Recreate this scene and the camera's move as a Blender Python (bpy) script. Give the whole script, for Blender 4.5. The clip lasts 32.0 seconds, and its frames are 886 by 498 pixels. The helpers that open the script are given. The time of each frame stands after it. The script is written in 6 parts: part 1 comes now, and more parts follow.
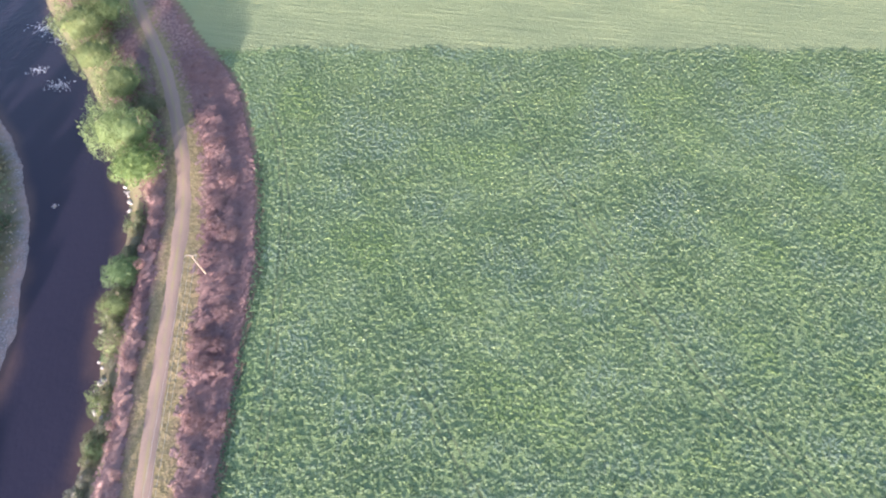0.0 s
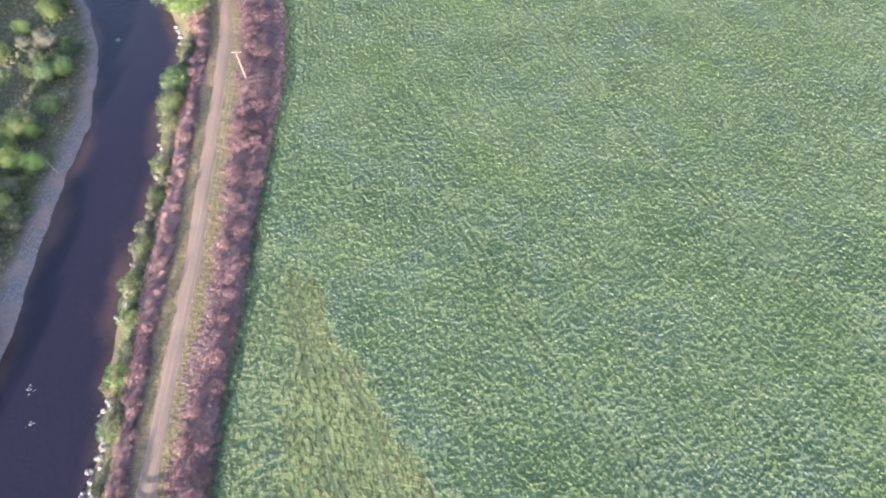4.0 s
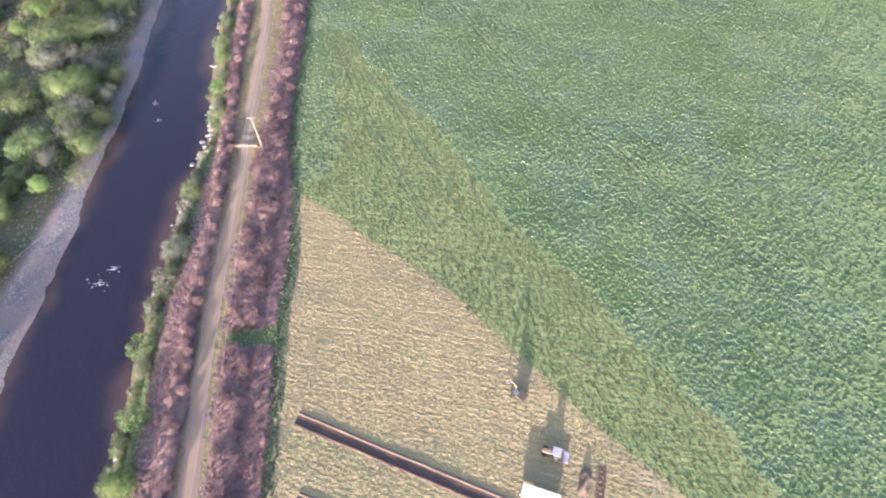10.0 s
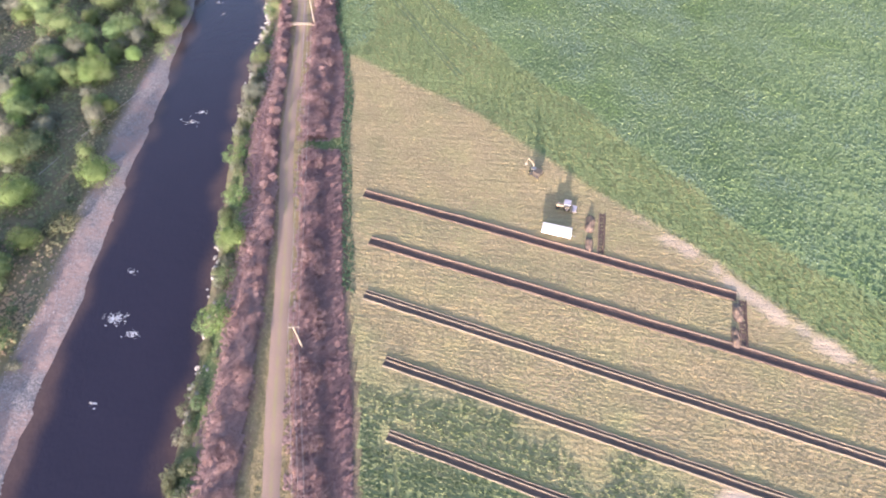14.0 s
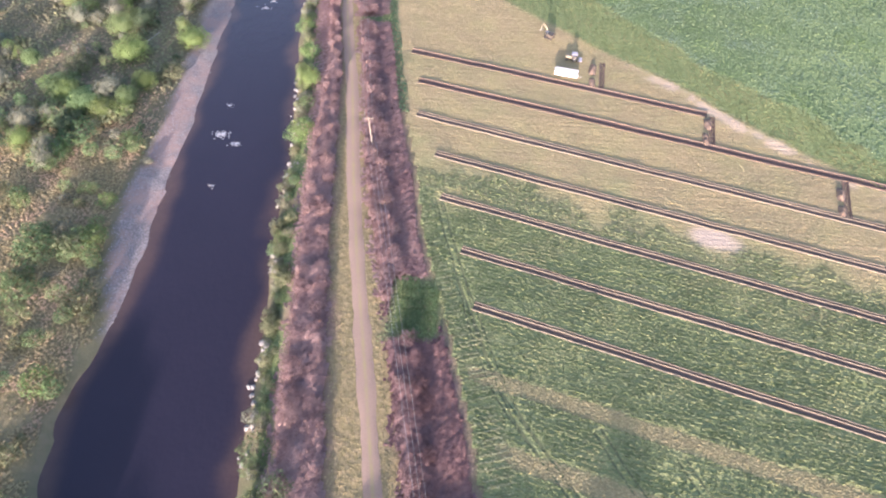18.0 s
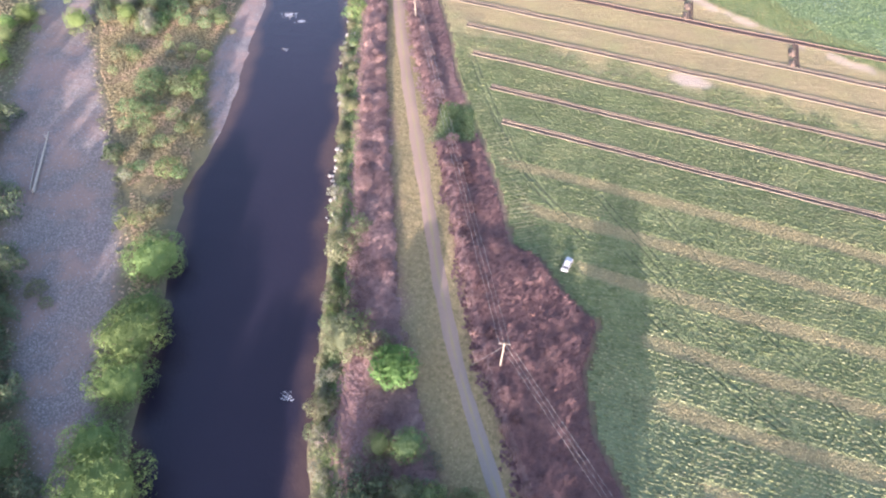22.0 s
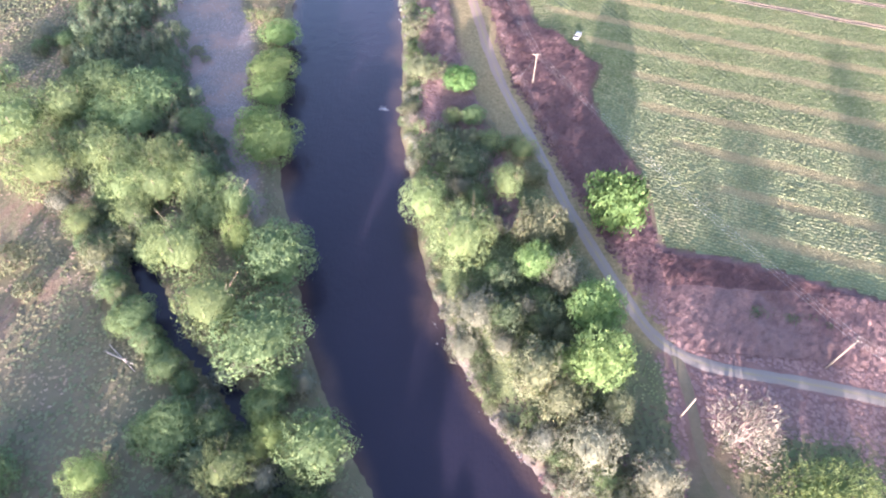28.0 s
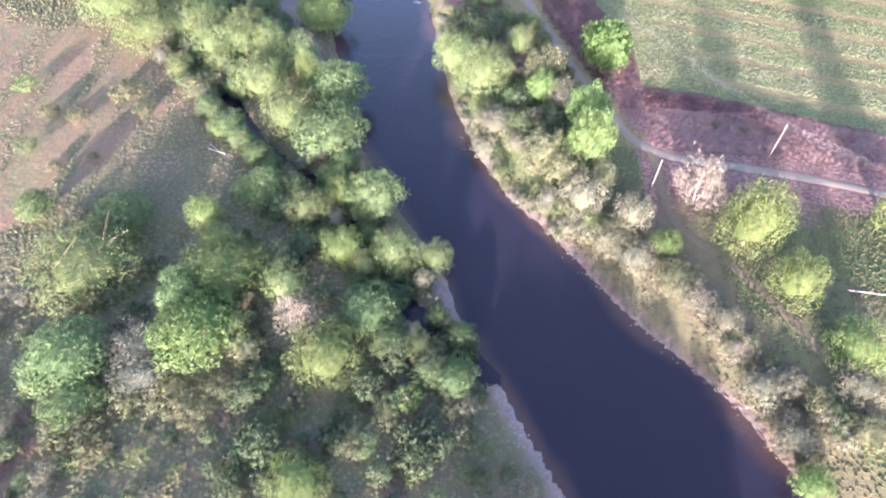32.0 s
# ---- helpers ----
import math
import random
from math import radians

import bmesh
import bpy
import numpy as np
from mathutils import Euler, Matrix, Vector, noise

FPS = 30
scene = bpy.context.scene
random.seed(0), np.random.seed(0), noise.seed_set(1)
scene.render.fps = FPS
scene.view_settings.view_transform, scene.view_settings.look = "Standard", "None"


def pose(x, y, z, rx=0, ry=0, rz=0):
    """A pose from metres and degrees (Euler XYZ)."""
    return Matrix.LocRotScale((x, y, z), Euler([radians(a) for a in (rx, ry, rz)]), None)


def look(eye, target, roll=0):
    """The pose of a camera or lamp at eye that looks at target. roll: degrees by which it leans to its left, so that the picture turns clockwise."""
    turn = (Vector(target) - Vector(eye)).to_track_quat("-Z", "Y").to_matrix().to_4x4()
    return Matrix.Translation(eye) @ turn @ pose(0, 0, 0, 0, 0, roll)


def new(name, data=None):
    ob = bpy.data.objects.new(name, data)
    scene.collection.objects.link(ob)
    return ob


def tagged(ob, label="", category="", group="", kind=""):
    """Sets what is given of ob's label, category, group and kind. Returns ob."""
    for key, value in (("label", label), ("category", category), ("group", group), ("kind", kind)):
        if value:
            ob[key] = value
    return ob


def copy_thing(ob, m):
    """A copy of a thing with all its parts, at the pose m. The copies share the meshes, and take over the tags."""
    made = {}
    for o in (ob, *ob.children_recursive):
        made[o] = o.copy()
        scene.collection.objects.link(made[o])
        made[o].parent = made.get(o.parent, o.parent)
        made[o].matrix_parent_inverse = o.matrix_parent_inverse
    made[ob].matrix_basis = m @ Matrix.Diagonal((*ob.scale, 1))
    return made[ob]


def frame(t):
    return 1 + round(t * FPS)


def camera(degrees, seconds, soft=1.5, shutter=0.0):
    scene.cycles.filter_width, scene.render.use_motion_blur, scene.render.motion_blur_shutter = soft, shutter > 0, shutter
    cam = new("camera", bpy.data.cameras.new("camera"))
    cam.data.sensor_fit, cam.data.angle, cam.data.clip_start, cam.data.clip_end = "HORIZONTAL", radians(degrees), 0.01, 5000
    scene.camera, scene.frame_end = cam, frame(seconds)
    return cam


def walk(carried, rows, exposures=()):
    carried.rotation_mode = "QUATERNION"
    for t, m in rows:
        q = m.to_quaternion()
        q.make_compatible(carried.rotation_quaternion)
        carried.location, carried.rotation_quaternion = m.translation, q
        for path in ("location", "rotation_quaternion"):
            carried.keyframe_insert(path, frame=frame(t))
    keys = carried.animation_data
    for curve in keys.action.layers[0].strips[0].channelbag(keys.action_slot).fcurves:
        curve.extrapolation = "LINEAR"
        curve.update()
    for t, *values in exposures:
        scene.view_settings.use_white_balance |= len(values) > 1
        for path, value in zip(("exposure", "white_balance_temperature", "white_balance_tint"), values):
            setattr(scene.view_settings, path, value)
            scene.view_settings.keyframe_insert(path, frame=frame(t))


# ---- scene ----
cam = camera(74.25, 32.0, soft=2.15)
ROWS = [  # seconds, x, y, z, pitch, heading, roll
    (0, 12.25, 131.39, 120.38, -61.86, -8.18, 0.09),
    (1, 15.44, 116.32, 121.09, -61.75, -8.39, -0.11),
    (2, 18.63, 101.20, 121.27, -61.45, -8.65, -0.12),
    (3, 21.40, 85.76, 120.71, -61.26, -8.80, -0.11),
    (4.5, 24.84, 62.05, 119.40, -60.53, -8.93, -0.07),
    (6, 28.08, 37.23, 119.02, -59.40, -8.89, -0.10),
    (7, 30.35, 19.85, 119.99, -58.72, -8.57, 0.01),
    (8, 32.40, 2.56, 121.08, -58.18, -8.26, 0.14),
    (9, 33.93, -14.65, 121.53, -57.79, -7.87, -0.16),
    (10, 34.97, -31.96, 121.00, -57.08, -7.38, -0.30),
    (11, 35.15, -49.04, 120.12, -56.22, -6.60, -0.34),
    (12, 34.06, -65.74, 119.32, -55.53, -6.07, -0.34),
    (13, 32.23, -82.34, 119.05, -55.23, -5.63, -0.26),
    (14, 30.29, -98.80, 119.11, -55.03, -5.39, -0.44),
    (15.5, 28.37, -123.58, 119.23, -54.76, -5.56, -0.63),
    (17, 26.78, -148.72, 119.29, -54.45, -5.56, -0.48),
    (18, 25.36, -165.86, 119.34, -54.17, -5.28, -0.27),
    (19, 23.83, -183.09, 119.77, -54.06, -5.07, -0.08),
    (20, 22.24, -199.68, 120.24, -54.13, -4.80, 0.21),
    (21, 20.83, -215.93, 120.53, -54.17, -4.69, 0.41),
    (22, 19.69, -232.12, 120.33, -54.01, -4.69, 0.45),
    (23, 18.60, -248.91, 119.63, -53.69, -4.80, 0.44),
    (24, 17.42, -266.19, 118.62, -53.19, -4.81, 0.38),
    (25, 16.15, -283.27, 117.76, -52.83, -4.84, 0.36),
    (26.5, 14.22, -308.06, 116.96, -52.62, -4.74, 0.41),
    (28, 12.56, -332.55, 116.11, -52.48, -4.62, 0.49),
    (29, 11.83, -348.95, 115.09, -52.23, -4.66, 0.50),
    (30, 11.55, -365.57, 113.86, -51.85, -4.86, 0.48),
    (31, 11.87, -382.39, 112.73, -51.47, -5.22, 0.38),
    (32, 12.77, -399.26, 111.60, -51.21, -5.51, 0.48),
]


def flown(x, y, z, pitch, heading, roll):
    """A camera's pose from its place, its pitch, its heading (clockwise from +y) and its roll."""
    return pose(x, y, z, 90 + pitch, 0, -heading) @ pose(0, 0, 0, 0, 0, roll)


walk(cam, [(t, flown(*p)) for t, *p in ROWS], [(0, 2.59, 6150, 23), (10, 2.60, 6200, 24), (14, 2.54, 6300, 26), (19, 2.56, 6350, 27), (22, 2.73, 6300, 27), (25, 2.96, 6200, 27), (28, 3.05, 6050, 30), (32, 3.03, 6000, 31)])

# ---- daylight: a low sun from behind the drone ----
SUN_HEIGHT, SUN_TURN = radians(9.2), radians(186.2)
world = bpy.data.worlds.new("sky")
scene.world = world
world.use_nodes = True
wn = world.node_tree
sky = wn.nodes.new("ShaderNodeTexSky")
sky.sky_type, sky.sun_disc = "NISHITA", False
sky.sun_elevation, sky.sun_rotation = SUN_HEIGHT, SUN_TURN
sky.altitude, sky.air_density, sky.dust_density = 100, 1.0, 2.0
wn.links.new(sky.outputs[0], wn.nodes["Background"].inputs[0])
wn.nodes["Background"].inputs[1].default_value = 0.142
sun = new("sun", bpy.data.lights.new("sun", "SUN"))
sun.data.energy, sun.data.angle, sun.data.color = 4.5, radians(0.6), (1.0, 0.87, 0.73)
to_sun = Vector((math.sin(SUN_TURN) * math.cos(SUN_HEIGHT), math.cos(SUN_TURN) * math.cos(SUN_HEIGHT), math.sin(SUN_HEIGHT)))
sun.matrix_world = look(to_sun * 400, (0, 0, 0))


# ---- the plan: curves of the valley, x for a given y ----
def curve(*pairs):
    """A smooth-enough line through pairs (along, across), given in any order."""
    p = np.array(sorted(pairs), float)
    return lambda a: np.interp(a, p[:, 0], p[:, 1])


water_right = curve((600, -420), (300, -165), (236, -104), (209, -84), (196, -76), (164, -69), (145, -63.5), (118, -59.5), (98, -54),
                    (81, -49), (62, -47.5), (40, -45), (23, -44), (5, -40.3), (-16, -36.3), (-46, -30.8), (-70, -29), (-98, -24),
                    (-121, -21.5), (-140, -19.5), (-157, -16), (-180, -13.5), (-195, -12), (-213, -7), (-239, -1.5), (-266, 8),
                    (-286, 19.5), (-301, 33), (-320, 47.5), (-342, 69), (-359, 79.5), (-400, 112), (-900, 480))
water_left = curve((600, -460), (300, -195), (222, -125), (207, -110), (190, -98.7), (165, -90.5), (144, -87.3), (116, -82.6),
                   (87, -77.3), (57, -74.5), (38, -71), (12, -69.2), (-12, -67), (-44, -63.5), (-68, -62.8), (-87, -60.5),
                   (-105, -59.5), (-119, -61), (-131, -62), (-145, -58.5), (-170, -54.5), (-187, -52), (-211, -46), (-243, -34),
                   (-268, -25), (-290, -12), (-305, -1), (-316, 5.7), (-327, 10.7), (-352, 26.6), (-364, 33.7), (-400, 56), (-900, 410))
beach_width = curve((300, 2), (190, 3), (150, 4), (113, 5), (88, 4), (57, 6), (39, 9), (14, 10), (-11, 8), (-30, 8.5), (-58, 10),
                    (-88, 8), (-103, 2.5), (-112, 0.4), (-300, 0.3), (-322, 4), (-340, 9), (-365, 16), (-420, 20))
road_x = curve((330, -152), (266, -101), (255, -92.7), (244.8, -84.8), (234.9, -78.5), (225.5, -73.4), (216.7, -68.6), (208.2, -64.7), (194, -59.8), (182, -57.0), (160, -52), (145, -48.6), (123, -43), (104, -39.7), (91, -37.3),
               (75, -34), (58, -31.2), (39, -28.5), (23, -26), (7, -22.8), (-20, -16.4), (-46, -11.6), (-59, -9.1), (-83, -4),
               (-101, 0.2), (-117, 4), (-140, 9.2), (-157, 13.1), (-175, 18), (-187, 22.3), (-210, 31), (-224, 35.8), (-251, 47.7), (-265, 54.6), (-270, 60))
field_left = curve((330, -138), (267.9, -89.2), (257, -80), (249.9, -72.7), (242.4, -64.1), (233.9, -57.3), (224.6, -52.9), (211, -46), (185, -38.4), (155, -34.5), (135, -31.6), (118, -28.4), (94, -25.3), (75, -21.3),
                   (58, -15.7), (40, -11.7), (23, -9.8), (10, -7.3), (0, -5), (-27, 0), (-42, 3.9), (-58, 8), (-73, 10.6), (-92, 16.4),
                   (-107, 21.3), (-126, 26.7), (-142, 30), (-146, 37), (-157, 43.5), (-163, 50.5), (-170, 48.5), (-176, 46.5), (-190, 48),
                   (-202, 53.6), (-213, 58.3), (-238, 60))
field_south = curve((40, -236), (56, -238), (78, -241), (98, -246.5), (112, -250.5), (160, -262), (260, -285))
stubble_north = curve((-40, 62), (-13, 57.9), (3, 48.5), (22, 38), (38.4, 25), (53, 14), (67, 2.5), (83, -8.5), (101, -25), (117, -38), (129, -46.5), (160, -66), (240, -110))
lush_edge = curve((-60, 150), (-13, 122), (-4, 107), (8, 97), (18, 87), (28, 72), (40, 56), (55, 43), (72, 25), (93, 2), (117, -18), (142, -44), (200, -90))


# the bracken hedges on both sides of the track: from and to, across from its middle
left_hedge_far = curve((240, -8.0), (162, -8.5), (118, -9.2), (84, -8.0), (36, -5.4), (-2, -6.2), (-53, -11.8), (-108, -16.5), (-122, -18.6), (-173, -20.9), (-240, -22))
left_hedge_near = curve((240, -4.4), (162, -4.6), (118, -5.2), (84, -4.0), (50, -2.6), (36, -2.4), (-2, -2.6), (-53, -5.3), (-108, -8.2), (-122, -9.2), (-173, -11.1), (-240, -12))
right_hedge_near = curve((240, 5.6), (165, 6.4), (110, 6.2), (84, 5.0), (60, 4.0), (36, 4.0), (-2, 4.2), (-53, 3.2), (-108, 6.0), (-173, 5.4), (-240, 5))
right_hedge_far = curve((240, 14), (162, 15), (118, 12), (84, 11.5), (36, 12), (-2, 9.7), (-53, 10.2), (-108, 13), (-173, 10.7), (-240, 10))


def value_noise(x, y, seed=0):
    xi, yi = np.floor(x).astype(np.int64), np.floor(y).astype(np.int64)
    fx, fy = x - xi, y - yi
    fx, fy = fx * fx * (3 - 2 * fx), fy * fy * (3 - 2 * fy)

    def rnd(a, b):
        h = (a * 374761393 + b * 668265263 + seed * 1442695041) & 0x7FFFFFFF
        h = ((h ^ (h >> 13)) * 1274126177) & 0x7FFFFFFF
        return ((h ^ (h >> 16)) & 0xFFFF) / 65535.0
    a = rnd(xi, yi) * (1 - fx) + rnd(xi + 1, yi) * fx
    b = rnd(xi, yi + 1) * (1 - fx) + rnd(xi + 1, yi + 1) * fx
    return a * (1 - fy) + b * fy


def fbm(x, y, scale, seed=0):
    """Soft noise from 0 to 1 with features of about `scale` metres."""
    x, y = np.asarray(x, float) / scale, np.asarray(y, float) / scale
    return (value_noise(x, y, seed) * 4 + value_noise(x * 2.1, y * 2.1, seed + 1) * 2 + value_noise(x * 4.3, y * 4.3, seed + 2)) / 7


def step(a, b, v):
    k = np.clip((v - a) / (b - a), 0, 1)
    return k * k * (3 - 2 * k)


WATER = -5.0


side_channel = curve((-155, -131), (-175, -122), (-200, -105), (-225, -88), (-254, -69), (-271, -56), (-283, -38), (-300, -22), (-322, -6), (-331, 5), (-340, 14))


def height(x, y):
    """The ground's height at arrays x, y."""
    x, y = np.asarray(x, float), np.asarray(y, float)
    wob = (fbm(x, y, 9, 5) - 0.5) * 2.0
    r = x - water_right(y) + wob
    left = water_left(y) - x + wob * 1.3
    up = np.clip(r / (9 + 14 * step(-250, -300, y)), 0, 1)
    right_bank = -5.0 + 5.0 * (0.45 * up + 0.55 * step(0, 1, up))
    right_bank = np.where(r < 0, -5.0 + 0.35 * r, right_bank)
    bw = beach_width(y)
    up = np.clip(left / np.maximum(bw, 5), 0, 1)
    left_bank = -5.0 + 0.8 * (0.6 * up + 0.4 * step(0, 1, up)) + 1.0 * step(bw, bw + 12, left)
    left_bank = np.where(left < 0, -5.0 + 0.3 * left, left_bank)
    mid = (water_left(y) + water_right(y)) / 2
    h = np.where(x > mid, right_bank, left_bank)
    h = np.maximum(h, -8.5)
    ch = np.abs(x - side_channel(y)) + wob
    on = step(-345, -335, y) * (1 - step(-165, -150, y)) * (x < mid)
    h = h - 2.4 * (1 - step(2.0, 6.0, ch)) * on
    far = step(-130, -260, x) * 6 * fbm(x, y, 60, 9)
    h = h + (fbm(x, y, 14, 3) - 0.5) * 0.5 * step(0, 6, np.maximum(r, left)) + far
    return h


# ---- mesh tools ----
def mesh_np(name, verts, faces, mats, mat_index=None, smooth=False, attrs=None):
    """A mesh from arrays: verts (n, 3), faces (m, 3 or 4)."""
    me = bpy.data.meshes.new(name)
    verts, faces = np.ascontiguousarray(verts, np.float32), np.ascontiguousarray(faces, np.int32)
    n, k = faces.shape
    me.vertices.add(len(verts))
    me.vertices.foreach_set("co", verts.ravel())
    me.loops.add(n * k)
    me.loops.foreach_set("vertex_index", faces.ravel())
    me.polygons.add(n)
    me.polygons.foreach_set("loop_start", np.arange(0, n * k, k, dtype=np.int32))
    me.polygons.foreach_set("loop_total", np.full(n, k, np.int32))
    for m in (mats if isinstance(mats, (list, tuple)) else [mats]):
        me.materials.append(m)
    if mat_index is not None:
        me.polygons.foreach_set("material_index", np.asarray(mat_index, np.int32))
    if smooth:
        me.polygons.foreach_set("use_smooth", np.ones(n, bool))
    for key, val in (attrs or {}).items():
        me.attributes.new(key, "FLOAT", "POINT").data.foreach_set("value", np.ascontiguousarray(val, np.float32))
    me.update(calc_edges=True)
    me.validate()
    return me


def grid_faces(nu, nv):
    a = (np.arange(nu - 1)[:, None] * nv + np.arange(nv - 1)[None, :]).ravel()
    return np.stack([a, a + nv, a + nv + 1, a + 1], 1)


def part(name, bm, material, parent, label=""):
    me = bpy.data.meshes.new(name)
    bm.to_mesh(me)
    bm.free()
    me.materials.append(material)
    ob = new(name, me)
    ob.parent = parent
    return tagged(ob, label) if label else ob


def child(name, me, parent, label=""):
    ob = new(name, me)
    ob.parent = parent
    return tagged(ob, label) if label else ob


def box(bm, sx, sy, sz, at=(0, 0, 0), turn=0.0, bevel=0.0):
    m = Matrix.Translation(at) @ Matrix.Rotation(turn, 4, "Z") @ Matrix.Diagonal((sx, sy, sz, 1))
    made = bmesh.ops.create_cube(bm, size=1, matrix=m)
    if bevel:
        edges = list({e for v in made["verts"] for e in v.link_edges})
        bmesh.ops.bevel(bm, geom=edges, offset=bevel, segments=2, affect="EDGES", profile=0.7)


def rod(bm, a, b, r0, r1=None, sides=8):
    a, b = Vector(a), Vector(b)
    d = b - a
    m = Matrix.Translation((a + b) / 2) @ d.to_track_quat("Z", "Y").to_matrix().to_4x4()
    bmesh.ops.create_cone(bm, cap_ends=True, segments=sides, radius1=r0, radius2=r0 if r1 is None else r1, depth=d.length, matrix=m)


# ---- materials ----
class Nodes:
    """A short way to write a node material."""

    def __init__(self, name):
        self.m = bpy.data.materials.new(name)
        self.m.use_nodes = True
        self.t = self.m.node_tree
        self.b = self.t.nodes["Principled BSDF"]
        self.out = self.t.nodes["Material Output"]

    def node(self, kind, **ins):
        n = self.t.nodes.new(kind)
        for k, v in ins.items():
            self.put(n.inputs[k.replace("_", " ")], v)
        return n

    def put(self, socket, v):
        if isinstance(v, bpy.types.NodeSocket):
            self.t.links.new(v, socket)
        elif v is not None:
            if isinstance(v, tuple) and len(v) == 3 and socket.type == "RGBA":
                v = (*v, 1)
            socket.default_value = v

    def coords(self):
        return self.node("ShaderNodeNewGeometry").outputs["Position"]

    def noise(self, scale, detail=4, vec=None, rough=0.6, stretch=None, turn=0.0):
        vec = vec or self.coords()
        if stretch or turn:
            mp = self.node("ShaderNodeMapping", Vector=vec)
            mp.inputs["Scale"].default_value = stretch or (1, 1, 1)
            mp.inputs["Rotation"].default_value = (0, 0, turn)
            vec = mp.outputs[0]
        return self.node("ShaderNodeTexNoise", Vector=vec, Scale=scale, Detail=detail, Roughness=rough).outputs[0]

    def ramp(self, fac, *stops):
        n = self.node("ShaderNodeValToRGB", Fac=fac)
        el = n.color_ramp.elements
        while len(el) < len(stops):
            el.new(0.5)
        for e, (p, c) in zip(el, stops):
            e.position, e.color = p, (*c, 1)
        return n.outputs[0]

    def mix(self, fac, a, b, blend="MIX"):
        n = self.node("ShaderNodeMix")
        n.data_type, n.blend_type = "RGBA", blend
        self.put(n.inputs[0], fac)
        self.put(n.inputs[6], a)
        self.put(n.inputs[7], b)
        return n.outputs[2]

    def math(self, op, a, b=None):
        n = self.node("ShaderNodeMath")
        n.operation = op
        self.put(n.inputs[0], a)
        self.put(n.inputs[1], b)
        return n.outputs[0]

    def attr(self, name):
        n = self.node("ShaderNodeAttribute")
        n.attribute_name = name
        return n.outputs["Fac"]

    def bump(self, h, strength=0.5, distance=0.1):
        self.put(self.b.inputs["Normal"], self.node("ShaderNodeBump", Height=h, Strength=strength, Distance=distance).outputs[0])

    def done(self, colour, rough=0.9, metal=0.0, spec=0.3):
        self.put(self.b.inputs["Base Color"], colour)
        self.put(self.b.inputs["Roughness"], rough)
        self.put(self.b.inputs["Metallic"], metal)
        self.b.inputs["Specular IOR Level"].default_value = spec
        return self.m


def leaf_material(name, dark, mid, light, thin=0.3, drift=None):
    """Leaves: each one of its own shade, each plant a little different, some light passing through."""
    n = Nodes(name)
    isl = n.node("ShaderNodeNewGeometry").outputs["Random Per Island"]
    own = n.node("ShaderNodeObjectInfo").outputs["Random"]
    col = n.ramp(isl, (0.0, dark), (0.5, mid), (1.0, light))
    col = n.mix(n.math("MULTIPLY", own, 0.5), col, mid)
    if drift:
        for scale, tint, lo, hi in drift:
            col = n.mix(n.ramp(n.noise(scale, 4), (lo, (0, 0, 0)), (hi, (0.8, 0.8, 0.8))), col, tint)
    hue = n.node("ShaderNodeHueSaturation", Color=col, Hue=n.math("ADD", n.math("MULTIPLY", own, 0.02), 0.488),
                 Value=n.math("ADD", n.math("MULTIPLY", own, 0.3), 0.84)).outputs[0]
    n.bump(n.noise(2.6, 3), 0.8, 0.18)
    n.done(hue, 0.65, 0, 0.12)
    tr = n.node("ShaderNodeBsdfTranslucent", Color=hue)
    mx = n.node("ShaderNodeMixShader", Fac=thin)
    n.t.links.new(n.b.outputs[0], mx.inputs[1])
    n.t.links.new(tr.outputs[0], mx.inputs[2])
    n.t.links.new(mx.outputs[0], n.out.inputs[0])
    return n.m


def plain_material(name, a, b, scale=3.0, rough=0.8, metal=0.0, bump=0.3, spec=0.3):
    n = Nodes(name)
    f = n.noise(scale, 6)
    col = n.ramp(f, (0.3, a), (0.7, b))
    col = n.mix(n.noise(scale * 0.12, 2), col, tuple(c * 0.8 for c in a))
    if bump:
        n.bump(n.noise(scale * 4, 5), bump, 0.03)
    return n.done(col, rough, metal, spec)


